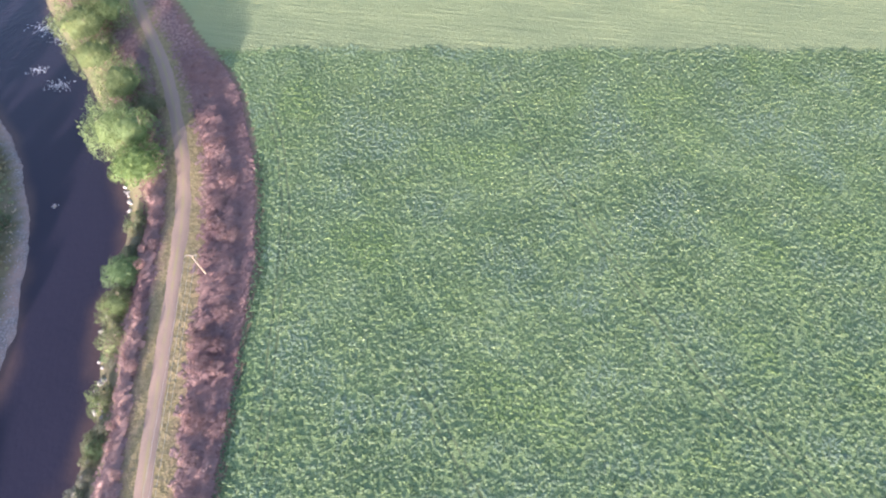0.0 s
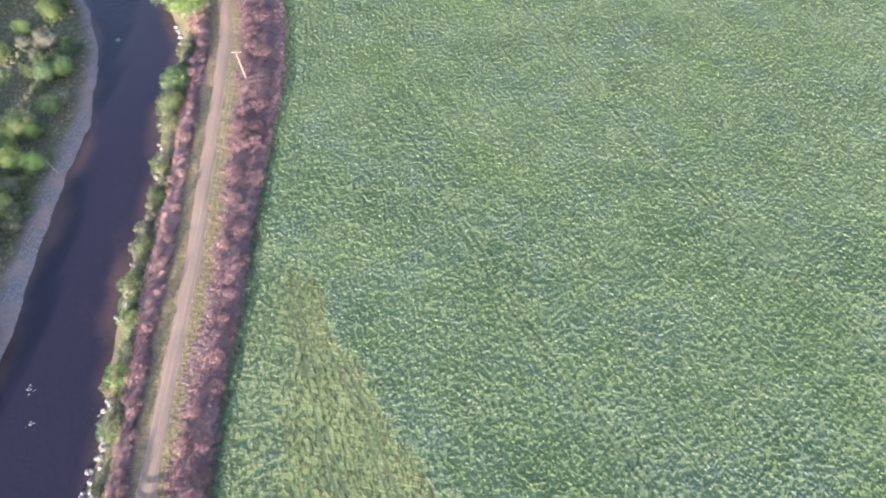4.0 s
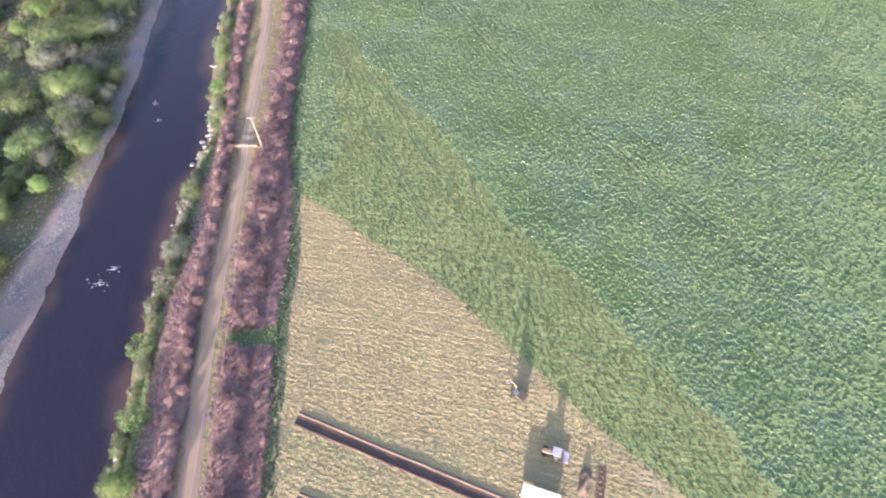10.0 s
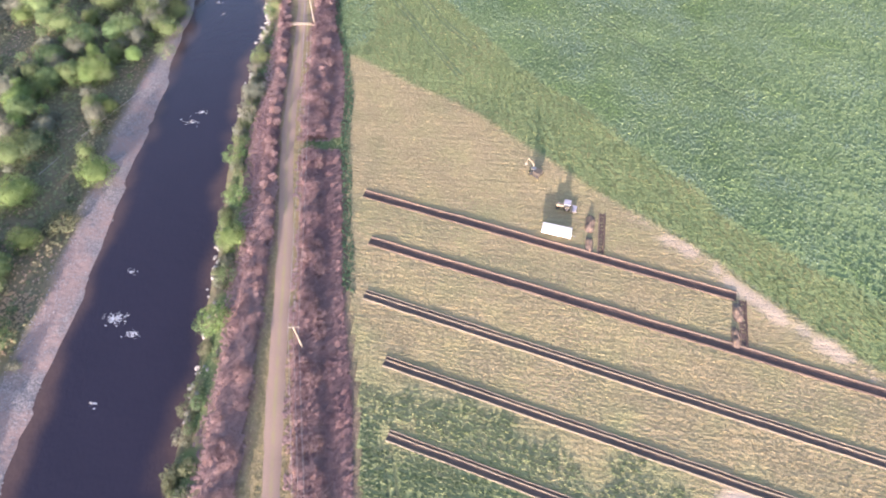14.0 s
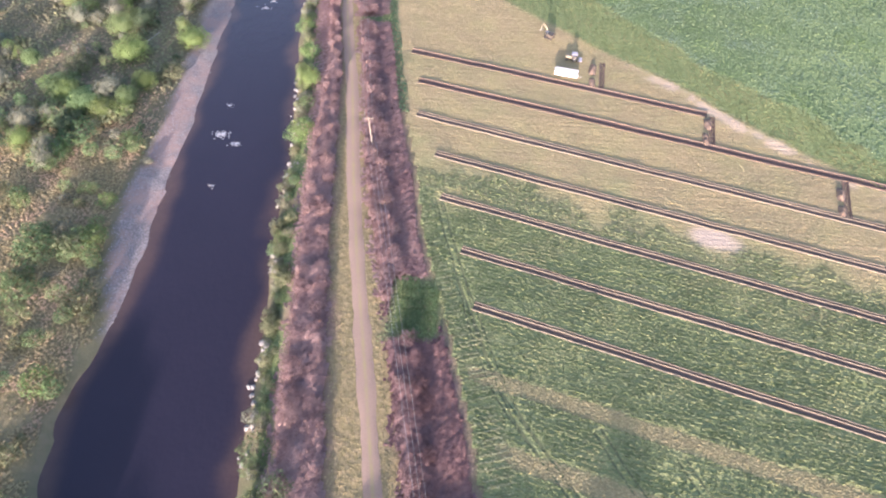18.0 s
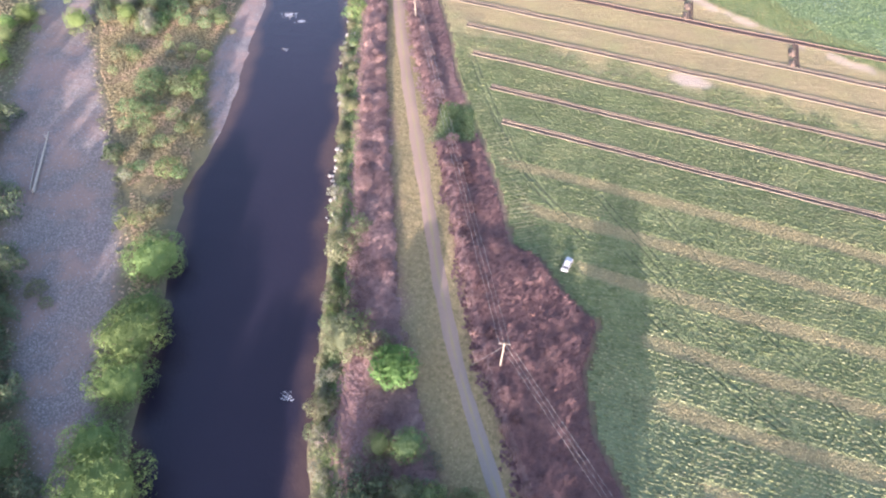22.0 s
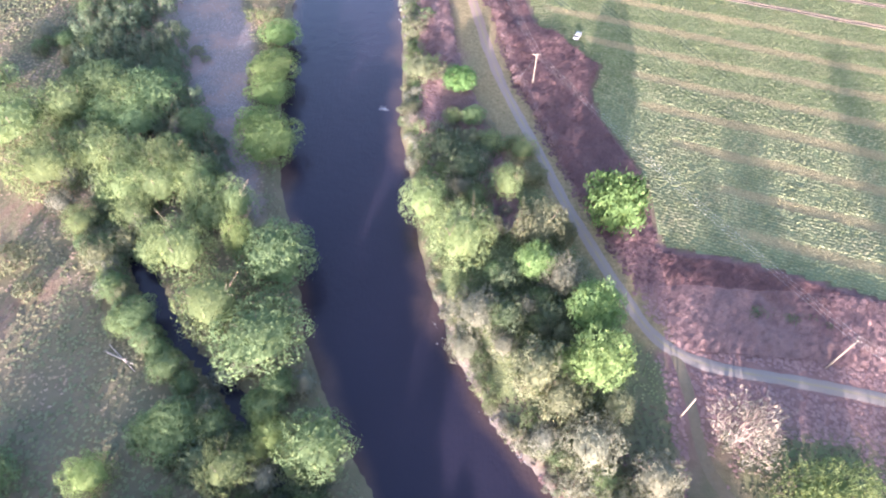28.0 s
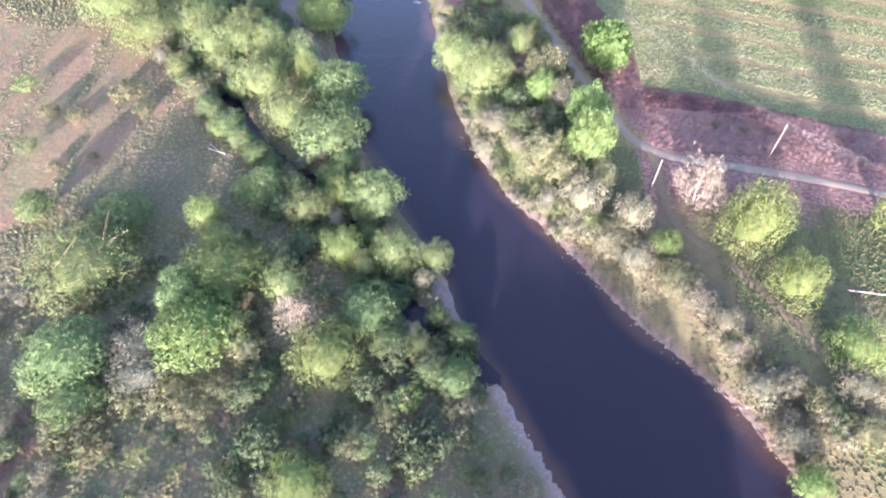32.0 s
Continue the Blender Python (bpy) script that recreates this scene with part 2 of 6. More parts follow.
def ground_material():
    n = Nodes("valley_ground")
    fine, mid, wide = n.noise(2.2, 6), n.noise(0.35, 5), n.noise(0.05, 3)
    base = n.mix(n.ramp(mid, (0.35, (0, 0, 0)), (0.65, (1, 1, 1))), (0.100, 0.090, 0.058), (0.165, 0.126, 0.094))
    base = n.mix(wide, base, (0.115, 0.118, 0.066))
    meadow = n.mix(n.ramp(n.noise(0.22, 5, stretch=(1, 0.16, 1), turn=0.12), (0.44, (0, 0, 0)), (0.56, (1, 1, 1))), (0.150, 0.146, 0.084), (0.195, 0.138, 0.098))
    base = n.mix(n.attr("meadow"), base, meadow)
    brack = n.mix(n.ramp(mid, (0.3, (0, 0, 0)), (0.7, (1, 1, 1))), (0.125, 0.074, 0.072), (0.200, 0.123, 0.114))
    base = n.mix(n.attr("bracken"), base, brack)
    verge = n.mix(n.ramp(n.noise(0.9, 5), (0.35, (0, 0, 0)), (0.65, (1, 1, 1))), (0.14, 0.125, 0.062), (0.25, 0.198, 0.115))
    base = n.mix(n.attr("verge"), base, verge)
    base = n.mix(n.attr("grass"), base, n.mix(fine, (0.05, 0.085, 0.035), (0.11, 0.14, 0.06)))
    stone = n.node("ShaderNodeTexVoronoi", Vector=n.coords(), Scale=2.2)
    grav = n.mix(n.ramp(stone.outputs["Distance"], (0.0, (1, 1, 1)), (0.6, (0, 0, 0))), (0.140, 0.128, 0.134), (0.300, 0.278, 0.284))
    grav = n.mix(n.ramp(n.noise(0.10, 5), (0.44, (0, 0, 0)), (0.60, (0.9, 0.9, 0.9))), grav, (0.245, 0.178, 0.165))
    base = n.mix(n.attr("gravel"), base, grav)
    base = n.mix(n.math("MULTIPLY", fine, 0.35), base, n.mix(0.5, base, (0.05, 0.045, 0.04)))
    n.bump(n.math("ADD", fine, n.math("MULTIPLY", mid, 3.0)), 0.8, 0.12)
    return n.done(base, 0.95, 0, 0.15)


def field_material():
    n = Nodes("field_soil_and_grass")
    fine, mid, wide = n.noise(1.6, 6), n.noise(0.3, 4), n.noise(0.035, 3)
    rows = n.noise(0.8, 3, stretch=(0.07, 1.3, 1), turn=0.257)
    grass = n.mix(n.ramp(rows, (0.35, (0, 0, 0)), (0.65, (1, 1, 1))), (0.115, 0.145, 0.066), (0.185, 0.208, 0.105))
    grass = n.mix(n.attr("pale"), grass, n.mix(rows, (0.125, 0.16, 0.085), (0.185, 0.215, 0.12)))
    grass = n.mix(n.attr("strip"), grass, n.mix(fine, (0.19, 0.17, 0.092), (0.25, 0.218, 0.122)))
    lush = n.mix(n.ramp(mid, (0.3, (0, 0, 0)), (0.7, (1, 1, 1))), (0.105, 0.155, 0.070), (0.145, 0.195, 0.092))
    lush = n.mix(wide, lush, (0.115, 0.165, 0.082))
    band = n.mix(n.ramp(n.noise(0.5, 4, stretch=(1, 0.12, 1), turn=0.75), (0.3, (0, 0, 0)), (0.7, (1, 1, 1))), (0.105, 0.145, 0.062), (0.165, 0.200, 0.090))
    straw = n.mix(n.ramp(rows, (0.3, (0, 0, 0)), (0.7, (1, 1, 1))), (0.215, 0.172, 0.098), (0.28, 0.228, 0.138))
    straw = n.mix(n.ramp(n.noise(0.09, 4), (0.45, (0, 0, 0)), (0.7, (1, 1, 1))), straw, (0.25, 0.22, 0.115))
    col = n.mix(n.attr("lush"), grass, lush)
    col = n.mix(n.attr("band"), col, band)
    col = n.mix(n.attr("stubble"), col, straw)
    col = n.mix(n.attr("bare"), col, n.mix(fine, (0.30, 0.24, 0.19), (0.40, 0.33, 0.27)))
    n.bump(n.math("ADD", fine, n.math("MULTIPLY", rows, 0.9)), 0.9, 0.22)
    return n.done(col, 0.95, 0, 0.15)


def road_material():
    n = Nodes("gravel_track")
    fine = n.noise(3.0, 6)
    a = n.mix(fine, (0.180, 0.130, 0.106), (0.250, 0.184, 0.150))
    b = n.mix(fine, (0.158, 0.138, 0.126), (0.215, 0.19, 0.174))
    col = n.mix(n.attr("south"), a, b)
    col = n.mix(n.math("MULTIPLY", n.attr("crown"), n.ramp(n.noise(0.25, 4), (0.35, (0.1, 0.1, 0.1)), (0.6, (0.95, 0.95, 0.95)))), col, (0.22, 0.19, 0.10))
    n.bump(fine, 0.5, 0.05)
    return n.done(col, 0.9, 0, 0.2)


def water_material():
    n = Nodes("river_water")
    deep = n.mix(n.noise(0.06, 3), (0.013, 0.012, 0.022), (0.017, 0.015, 0.027))
    bed = n.mix(n.noise(0.7, 5), (0.075, 0.045, 0.040), (0.12, 0.08, 0.06))
    col = n.mix(n.attr("shallow"), deep, bed)
    rip = n.math("ADD", n.noise(1.2, 4, stretch=(1.0, 0.5, 1), turn=-0.2), n.math("MULTIPLY", n.noise(0.25, 3), 1.5))
    n.bump(rip, 0.28, 0.25)
    m = n.done(col, 0.12, 0, 0.5)
    n.b.inputs["IOR"].default_value = 1.33
    return m


MAT_GROUND, MAT_FIELD, MAT_ROAD, MAT_WATER = ground_material(), field_material(), road_material(), water_material()

# ---- ground: one sheet out to the horizon, fine where the drone flies ----
def axis(lo, hi, stepping, far):
    inner = np.arange(lo, hi + 0.01, stepping)
    out = np.array([8, 20, 45, 100, 220, 500, 1100, 2400, 5000.0])
    return np.concatenate([lo - out[::-1][:far], inner, hi + out[:far]]) if far == 9 else inner


gx, gy = axis(-205, 190, 1.9, 9), axis(-430, 330, 1.9, 9)
GX, GY = (a.ravel() for a in np.meshgrid(gx, gy, indexing="ij"))
GZ = height(GX, GY)
soft = (fbm(GX, GY, 7, 21) - 0.5) * 5
left_d, right_d = water_left(GY) - GX, GX - water_right(GY)
west = left_d > right_d
plain_l = curve((20, -175), (-20, -158), (-60, -142), (-106, -129), (-137, -114), (-168, -93), (-189, -81), (-203, -69), (-216, -62), (-231, -50), (-260, -32))
plain_r = curve((20, -150), (-20, -134), (-60, -118), (-81, -108), (-108, -91), (-134, -77), (-156, -66), (-184, -60), (-231, -42), (-260, -30))
gravel = west * (1 - step(-0.6, 0.8, left_d - beach_width(GY) + soft * 0.25)) * step(0.3, 2.0, beach_width(GY))
on_plain = step(0, 4, GX - plain_l(GY) + soft) * step(0, 4, plain_r(GY) - GX + soft) * step(-262, -245, GY) * (1 - step(-25, 5, GY + soft))
gravel *= 1 - step(-325, -340, GY) * step(2.5, 4.5, left_d + soft * 0.3)
gravel = np.maximum(gravel, west * on_plain * (0.72 + 0.28 * fbm(GX, GY, 9, 33)))
spit = (~west) * step(-400, -380, GY) * (1 - step(-262, -250, GY)) * (1 - step(2.6, 4.2, right_d + soft * 0.4 + 1.0 * step(-296, -310, GY)))
gravel = np.maximum(gravel, spit * 0.6)
rx, fl = road_x(GY), field_left(GY)
corridor = (~west) * (right_d > 2)
bracken = corridor * (1 - 0.9 * step(-205, -220, GY + soft) * (GX < rx - 3)) * step(5, 8, right_d + soft * 0.5) * (1 - step(fl - 1.5, fl + 0.5, GX)) * (1 - step(-285, -300, GY + soft))
strip_y = field_south(np.clip(GX, 40, 260))
bracken = np.maximum(bracken, corridor * (GX > 40) * (GY < strip_y + 1) * (1 - step(-282, -297, GY + soft * 1.5)))
bracken = np.maximum(bracken, corridor * step(-285, -300, GY + soft) * (1 - step(15, 24, right_d + soft)) * 0.55)
verge = corridor * (1 - step(3.2, 5.6, np.where(GX < rx, (rx - GX) * 4.6 / -left_hedge_near(GY), (GX - rx) * 4.6 / right_hedge_near(GY)) + soft * 0.45)) * (GY > -268)
verge = np.maximum(verge, corridor * step(-285, -300, GY + soft) * step(8, 13, right_d + soft) * fbm(GX, GY, 11, 8) * 0.12)
on_island = west * (GY < -45) * (GY > -160) * step(0, 3, GX - plain_r(GY) + soft) * step(1, 4, left_d - beach_width(GY) + soft * 0.5)
verge = np.maximum(verge, on_island * (0.45 + 0.5 * fbm(GX, GY, 10, 87)))
grass = corridor * (1 - step(5.0, 8.0, right_d + soft * 0.6)) * step(0.30, 0.45, fbm(GX, GY, 6, 13)) * (GY < 130) * (GY > -255)
grass = np.maximum(grass, corridor * step(-205, -225, GY + soft) * step(-300, -285, GY) * (GX < rx - 4) * 0.75)
grass = np.maximum(grass, corridor * step(-280, -300, GY) * step(2.4, 4, right_d + soft * 0.3) * (1 - step(15, 24, right_d + soft)) * 0.5)
grass = np.maximum(grass, corridor * step(-281, -289, GY + soft * 0.5) * (GX > 66 + (GY + 285) * -0.25) * (0.45 + 0.5 * step(0.4, 0.6, fbm(GX, GY, 12, 83))))
gate_gap = (1 - step(5.5, 7.5, np.maximum(np.abs(GX - 12.6), np.abs(GY + 97.5) * 0.8))) + (1 - step(2.2, 3.2, np.abs(GY - 20 - 0.2 * GX))) * step(-21, -18, GX) * (1 - step(-9, -6, GX))
grass = np.clip(np.maximum(grass, gate_gap), 0, 1)
grass = np.maximum(grass, (GX > 191) * (GY > strip_y) * 0.7)
plot_east = curve((-210, -128), (-225, -112), (-237, -100), (-260, -84), (-284, -92), (-303, -99), (-316, -106), (-332, -100), (-341, -90), (-355, -73), (-375, -66), (-430, -50))
meadow = west * step(0, 5, plot_east(GY) - GX + soft) * (1 - step(-226, -214, GY + soft * 1.2)) * (1 - 0.85 * step(-312, -320, GY + soft) * step(-338, -330, GY + soft))
meadow = meadow * step(0.38, 0.50, fbm(GX * 1.9 + GY * 0.16, GY * 0.28, 9, 19) + 0.015)
ground = new("ground", mesh_np("ground", np.stack([GX, GY, GZ], 1), grid_faces(len(gx), len(gy)), MAT_GROUND, smooth=True,
                               attrs={"gravel": np.clip(gravel, 0, 1), "bracken": np.clip(bracken, 0, 1), "verge": np.clip(verge, 0, 1),
                                      "grass": grass, "meadow": np.clip(meadow, 0, 1)}))
tagged(ground, "river valley ground of earth, bracken litter, gravel and rough grass", "ground", kind="structure")

# ---- river ----
wy = np.concatenate([[-3000.0], np.arange(-430, 331, 2.0), [3000.0]])
wt = np.linspace(0, 1, 41)
lx, rx_ = water_left(wy) - 6, water_right(wy) + 6
WX = lx[:, None] * (1 - wt) + rx_[:, None] * wt
WY = np.repeat(wy[:, None], 41, 1)
edge = np.minimum(WX - lx[:, None] - 6, (rx_[:, None] - 6 - WX) * 0.8)
shallow = 1 - step(0.0, 5.5, edge + (fbm(WX, WY, 12, 4) - 0.35) * 8)
river = new("river_water", mesh_np("river_water", np.stack([WX.ravel(), WY.ravel(), np.full(WX.size, WATER)], 1), grid_faces(len(wy), 41), MAT_WATER,
                                   smooth=True, attrs={"shallow": shallow.ravel() * 0.5}))
tagged(river, "dark blue river water with a brown shallow margin", "water", kind="structure")
cy = np.arange(-342, -152, 2.0)
CX = side_channel(cy)[:, None] + np.linspace(-6, 6, 9)
CY = np.repeat(cy[:, None], 9, 1)
backwater = new("side_channel_water", mesh_np("side_channel_water", np.stack([CX.ravel(), CY.ravel(), np.full(CX.size, WATER + 0.15)], 1),
                                              grid_faces(len(cy), 9), MAT_WATER, smooth=True, attrs={"shallow": np.zeros(CX.size)}))
tagged(backwater, "still dark side channel among willow trees", "water", kind="structure")

# ---- the field: lush crop, mown band, stubble and cut grass in rows ----
SLOPE = -0.264   # the trenches and mown strips all run this way
CELL = 1.4
fx_, fy_ = np.arange(-125, 194, CELL), np.arange(-290, 336, CELL)
FX, FY = np.meshgrid(fx_, fy_, indexing="ij")


def field_zones(x, y):
    n1 = (fbm(x, y, 8, 41) - 0.5)
    across = y - SLOPE * x
    d_st = y - stubble_north(x) + n1 * 3
    d_lu = y - lush_edge(x) + n1 * 8
    stubble = (1 - step(-0.8, 0.8, d_st)) * step(-68, -32, across + n1 * 26 + 0.06 * (x - 40))
    lush = step(-2, 3, d_lu)
    strip_edge = np.interp(y, (58, 66, 74, 86, 106, 130, 150), (-16, -9, -8, -10, -14, -23, -30))
    lush = np.maximum(lush, 0.75 * step(-2.5, 2.5, strip_edge - x + n1 * 6) * step(58, 64, y))
    band = step(-0.8, 0.8, d_st) * (1 - lush)
    beyond = step(-1.5, 1.5, y - 259.5 - 0.14 * x + n1 * 4)      # the paler crop of the next plot
    lush = lush * (1 - beyond)
    strip = np.zeros_like(x)
    for k in range(8):
        c = -105.6 - k * 15.0
        strip = np.maximum(strip, (1 - step(1.1, 2.9, np.abs(across - c + n1 * 1.2))) * step(26 + 1.5 * k, 32 + 4 * k, x - field_left(np.clip(y, -238, 330)) + 26))
    strip *= 0.8 + 0.2 * step(0.3, 0.6, fbm(x, y, 10, 77))
    bare = (1 - step(2.2, 5.0, np.hypot((x - 85.6) / 1.6, y + 71 + 0.264 * (x - 85.6)) + n1 * 3)) + (1 - step(0.5, 4.5, np.abs(d_st + 3.0))) * step(60, 85, x) * 0.8 * step(0.35, 0.6, fbm(x, y, 6, 51))
    return dict(stubble=stubble, lush=lush, band=band, strip=strip, bare=np.clip(bare, 0, 1),
                pale=np.maximum(1 - step(-190, -135, across + n1 * 20), beyond))


def in_field(x, y, inset=0.0):
    return (x > field_left(np.clip(y, -238, 330)) + inset) & (y > field_south(np.clip(x, 40, 260)) + inset)


zones = field_zones(FX, FY)
inside = in_field(FX, FY).ravel()
idx = -np.ones(FX.size, np.int64)
ff = grid_faces(len(fx_), len(fy_))
ff = ff[inside[ff].all(1)]
used = np.unique(ff)
idx[used] = np.arange(len(used))
field_z = np.clip(height(FX.ravel()[used], FY.ravel()[used]), -0.6, None) + 0.10
field = new("field", mesh_np("field", np.stack([FX.ravel()[used], FY.ravel()[used], field_z], 1), idx[ff], MAT_FIELD, smooth=True,
                             attrs={k: v.ravel()[used] for k, v in zones.items()}))
tagged(field, "farm field of lush green crop, straw stubble and mown grass rows", "field", kind="structure")


def field_height(x, y):
    return np.clip(height(x, y), -0.6, None) + 0.10


# ---- tracks ----
def ribbon(name, xs, ys, width, mat, offset, label, n=7, south=None):
    """A strip of ground along a line, laid on the land with a slightly raised middle."""
    p = np.stack([xs, ys], 1)
    seg = np.r_[0, np.cumsum(np.hypot(*np.diff(p, axis=0).T))]
    s = np.arange(0, seg[-1], 1.5)
    px, py = np.interp(s, seg, xs), np.interp(s, seg, ys)
    k = np.ones(9) / 9
    px[4:-4], py[4:-4] = np.convolve(px, k, "valid"), np.convolve(py, k, "valid")
    tx, ty = np.gradient(px), np.gradient(py)
    ln = np.hypot(tx, ty)
    u = np.linspace(-1, 1, n)
    w = (width / 2) * (1 + 0.28 * step(-185, -150, py) * (1 - 0.4 * step(0, 60, py)))[:, None] * (1 + (fbm(px, py, 5, 61) - 0.5)[:, None] * 0.5 * np.abs(u))
    X, Y = px[:, None] + (ty / ln)[:, None] * u * w, py[:, None] - (tx / ln)[:, None] * u * w
    Z = height(X, Y) + offset - 0.12 * np.abs(u) ** 3
    at = {"crown": np.repeat((1 - step(0.1, 0.35, np.abs(u)))[None], len(px), 0).ravel(),
          "south": np.repeat((1 - step(-205, -135, py))[:, None], n, 1).ravel()}
    return tagged(new(name, mesh_np(name, np.stack([X.ravel(), Y.ravel(), Z.ravel()], 1), grid_faces(len(px), n), mat, smooth=True, attrs=at)),
                  label, "road", kind="structure")


ry = np.arange(325, -268, -3.0)
bend_x = np.r_[road_x(ry), 62, 68, 75, 88, 104, 119.5, 150, 200, 260]
bend_y = np.r_[ry, -269.5, -271, -271.5, -272.8, -275.5, -279, -286, -299, -318]
ribbon("road", bend_x, bend_y, 2.9, MAT_ROAD, 0.14, "pale gravel farm track beside the river")
ribbon("track", np.array([59, 60.5, 60.5, 61, 66, 74, 84, 94, 106, 130.0]), np.array([-268, -278, -286, -294, -300, -307.5, -322, -341, -365, -420.0]), 2.8,
       plain_material("worn_grass_track", (0.115, 0.10, 0.068), (0.175, 0.148, 0.105), 1.2), 0.10, "worn grassy vehicle track with two ruts")

# ---- plants ----
LEAF = {
    "w": leaf_material("willow_leaves", (0.125, 0.172, 0.080), (0.182, 0.245, 0.114), (0.240, 0.308, 0.150), 0.5),
    "v": leaf_material("alder_leaves", (0.100, 0.158, 0.078), (0.146, 0.222, 0.110), (0.200, 0.284, 0.146), 0.5),
    "y": leaf_material("yellow_green_leaves", (0.125, 0.178, 0.070), (0.170, 0.235, 0.094), (0.220, 0.288, 0.122), 0.5),
    "b": leaf_material("bright_green_leaves", (0.110, 0.175, 0.070), (0.155, 0.240, 0.096), (0.205, 0.298, 0.128), 0.5),
    "o": leaf_material("olive_leaves", (0.118, 0.138, 0.078), (0.172, 0.195, 0.116), (0.235, 0.252, 0.158), 0.45),
    "p": leaf_material("pale_catkin_leaves", (0.130, 0.140, 0.098), (0.184, 0.196, 0.142), (0.250, 0.260, 0.196), 0.4),
    "d": leaf_material("dark_shrub_leaves", (0.06, 0.095, 0.056), (0.105, 0.15, 0.086), (0.165, 0.21, 0.126), 0.4),
    "m": leaf_material("maple_leaves", (0.075, 0.150, 0.055), (0.112, 0.212, 0.076), (0.160, 0.270, 0.100), 0.45),
    "g": leaf_material("grey_sallow_leaves", (0.115, 0.132, 0.100), (0.172, 0.188, 0.146), (0.235, 0.244, 0.195), 0.35),
    "k": leaf_material("lime_willow_leaves", (0.112, 0.182, 0.070), (0.172, 0.262, 0.102), (0.235, 0.328, 0.140), 0.5),
    "n": leaf_material("bare_twigs", (0.105, 0.100, 0.084), (0.158, 0.152, 0.128), (0.222, 0.214, 0.182), 0.05),
    "c": leaf_material("young_alder_leaves", (0.070, 0.105, 0.062), (0.108, 0.150, 0.092), (0.150, 0.196, 0.128), 0.4),
    "h": leaf_material("maroon_heather", (0.100, 0.058, 0.062), (0.142, 0.086, 0.088), (0.205, 0.132, 0.130), 0.35),
    "r": leaf_material("russet_bracken", (0.230, 0.150, 0.152), (0.288, 0.198, 0.196), (0.350, 0.256, 0.248), 0.4),
}
WORDS = {"k": "rounded lime green willow overhanging the water", "w": "pale green willow tree with a soft rounded crown", "v": "mid-green alder tree with a dense crown",
         "y": "yellow-green tree in fresh spring leaf", "b": "bright green tree in fresh leaf", "o": "olive green shrubby riverside tree",
         "p": "pale cream-grey flowering sallow bush", "d": "dark green shaded shrub", "m": "broad deep green maple tree with large leaves",
         "c": "clump of slender dark green young alders", "g": "silvery grey sallow bush", "n": "leafless tree with pale bare twigs"}
KIND = {"k": "lime_willow_tree", "w": "willow_tree", "v": "alder_tree", "y": "birch_tree", "b": "hawthorn_tree", "o": "riverside_shrub", "p": "sallow_bush", "d": "shrub",
        "c": "young_alder_tree", "m": "maple_tree", "g": "sallow_bush", "n": "bare_tree"}
MAT_BARE = plain_material("pale_pinkish_bark", (0.30, 0.235, 0.205), (0.44, 0.36, 0.32), 4, 0.9)
MAT_BARK = plain_material("grey_brown_bark", (0.16, 0.13, 0.10), (0.28, 0.24, 0.19), 4, 0.9)


def leaf_tris(rng, centres, size, outward, droop=0.0, slim=0.5):
    """One pointed leaf spray at each centre, turned roughly outward, with the way that it faces."""
    n = len(centres)
    nrm = outward + rng.normal(0, 0.5, (n, 3))
    nrm /= np.linalg.norm(nrm, axis=1)[:, None] + 1e-9
    a = np.cross(nrm, rng.normal(0, 1, (n, 3)))
    a[:, 2] -= droop
    a /= np.linalg.norm(a, axis=1)[:, None] + 1e-9
    b = np.cross(nrm, a)
    s = np.ravel(size) * rng.uniform(0.6, 1.4, n)
    s = s[:, None]
    v = np.stack([centres - a * s - b * s * slim, centres + a * s * 1.3 + nrm * s * 0.2, centres - a * s * 0.8 + b * s * slim], 1)
    turned = np.einsum("ij,ij->i", np.cross(v[:, 1] - v[:, 0], v[:, 2] - v[:, 0]), outward) < 0
    v[turned] = v[turned][:, ::-1]
    return v.reshape(-1, 3), np.arange(n * 3).reshape(-1, 3), np.repeat(outward * 0.24 + nrm * 0.40, 3, 0)


def ball(level):
    bm = bmesh.new()
    bmesh.ops.create_icosphere(bm, subdivisions=level, radius=1)
    v, f = np.array([v.co[:] for v in bm.verts]), np.array([[v.index for v in f.verts] for f in bm.faces])
    bm.free()
    return v, f


BALL, BALL_FACES = ball(1)


def join(pieces):
    vs, fs, ns, k = [], [], [], 0
    for v, f, nrm in pieces:
        vs.append(v)
        fs.append(f + k)
        ns.append(nrm)
        k += len(v)
    return np.concatenate(vs), np.concatenate(fs), np.concatenate(ns)


def foliage(name, v, f, nrm, mat):
    """A leafy mesh whose sprays shade softly, along the billow that they stand on."""
    me = mesh_np(name, v, f, mat, smooth=True)
    nrm = nrm / (np.linalg.norm(nrm, axis=1)[:, None] + 1e-9)
    me.normals_split_custom_set_from_vertices(nrm.tolist())
    return me


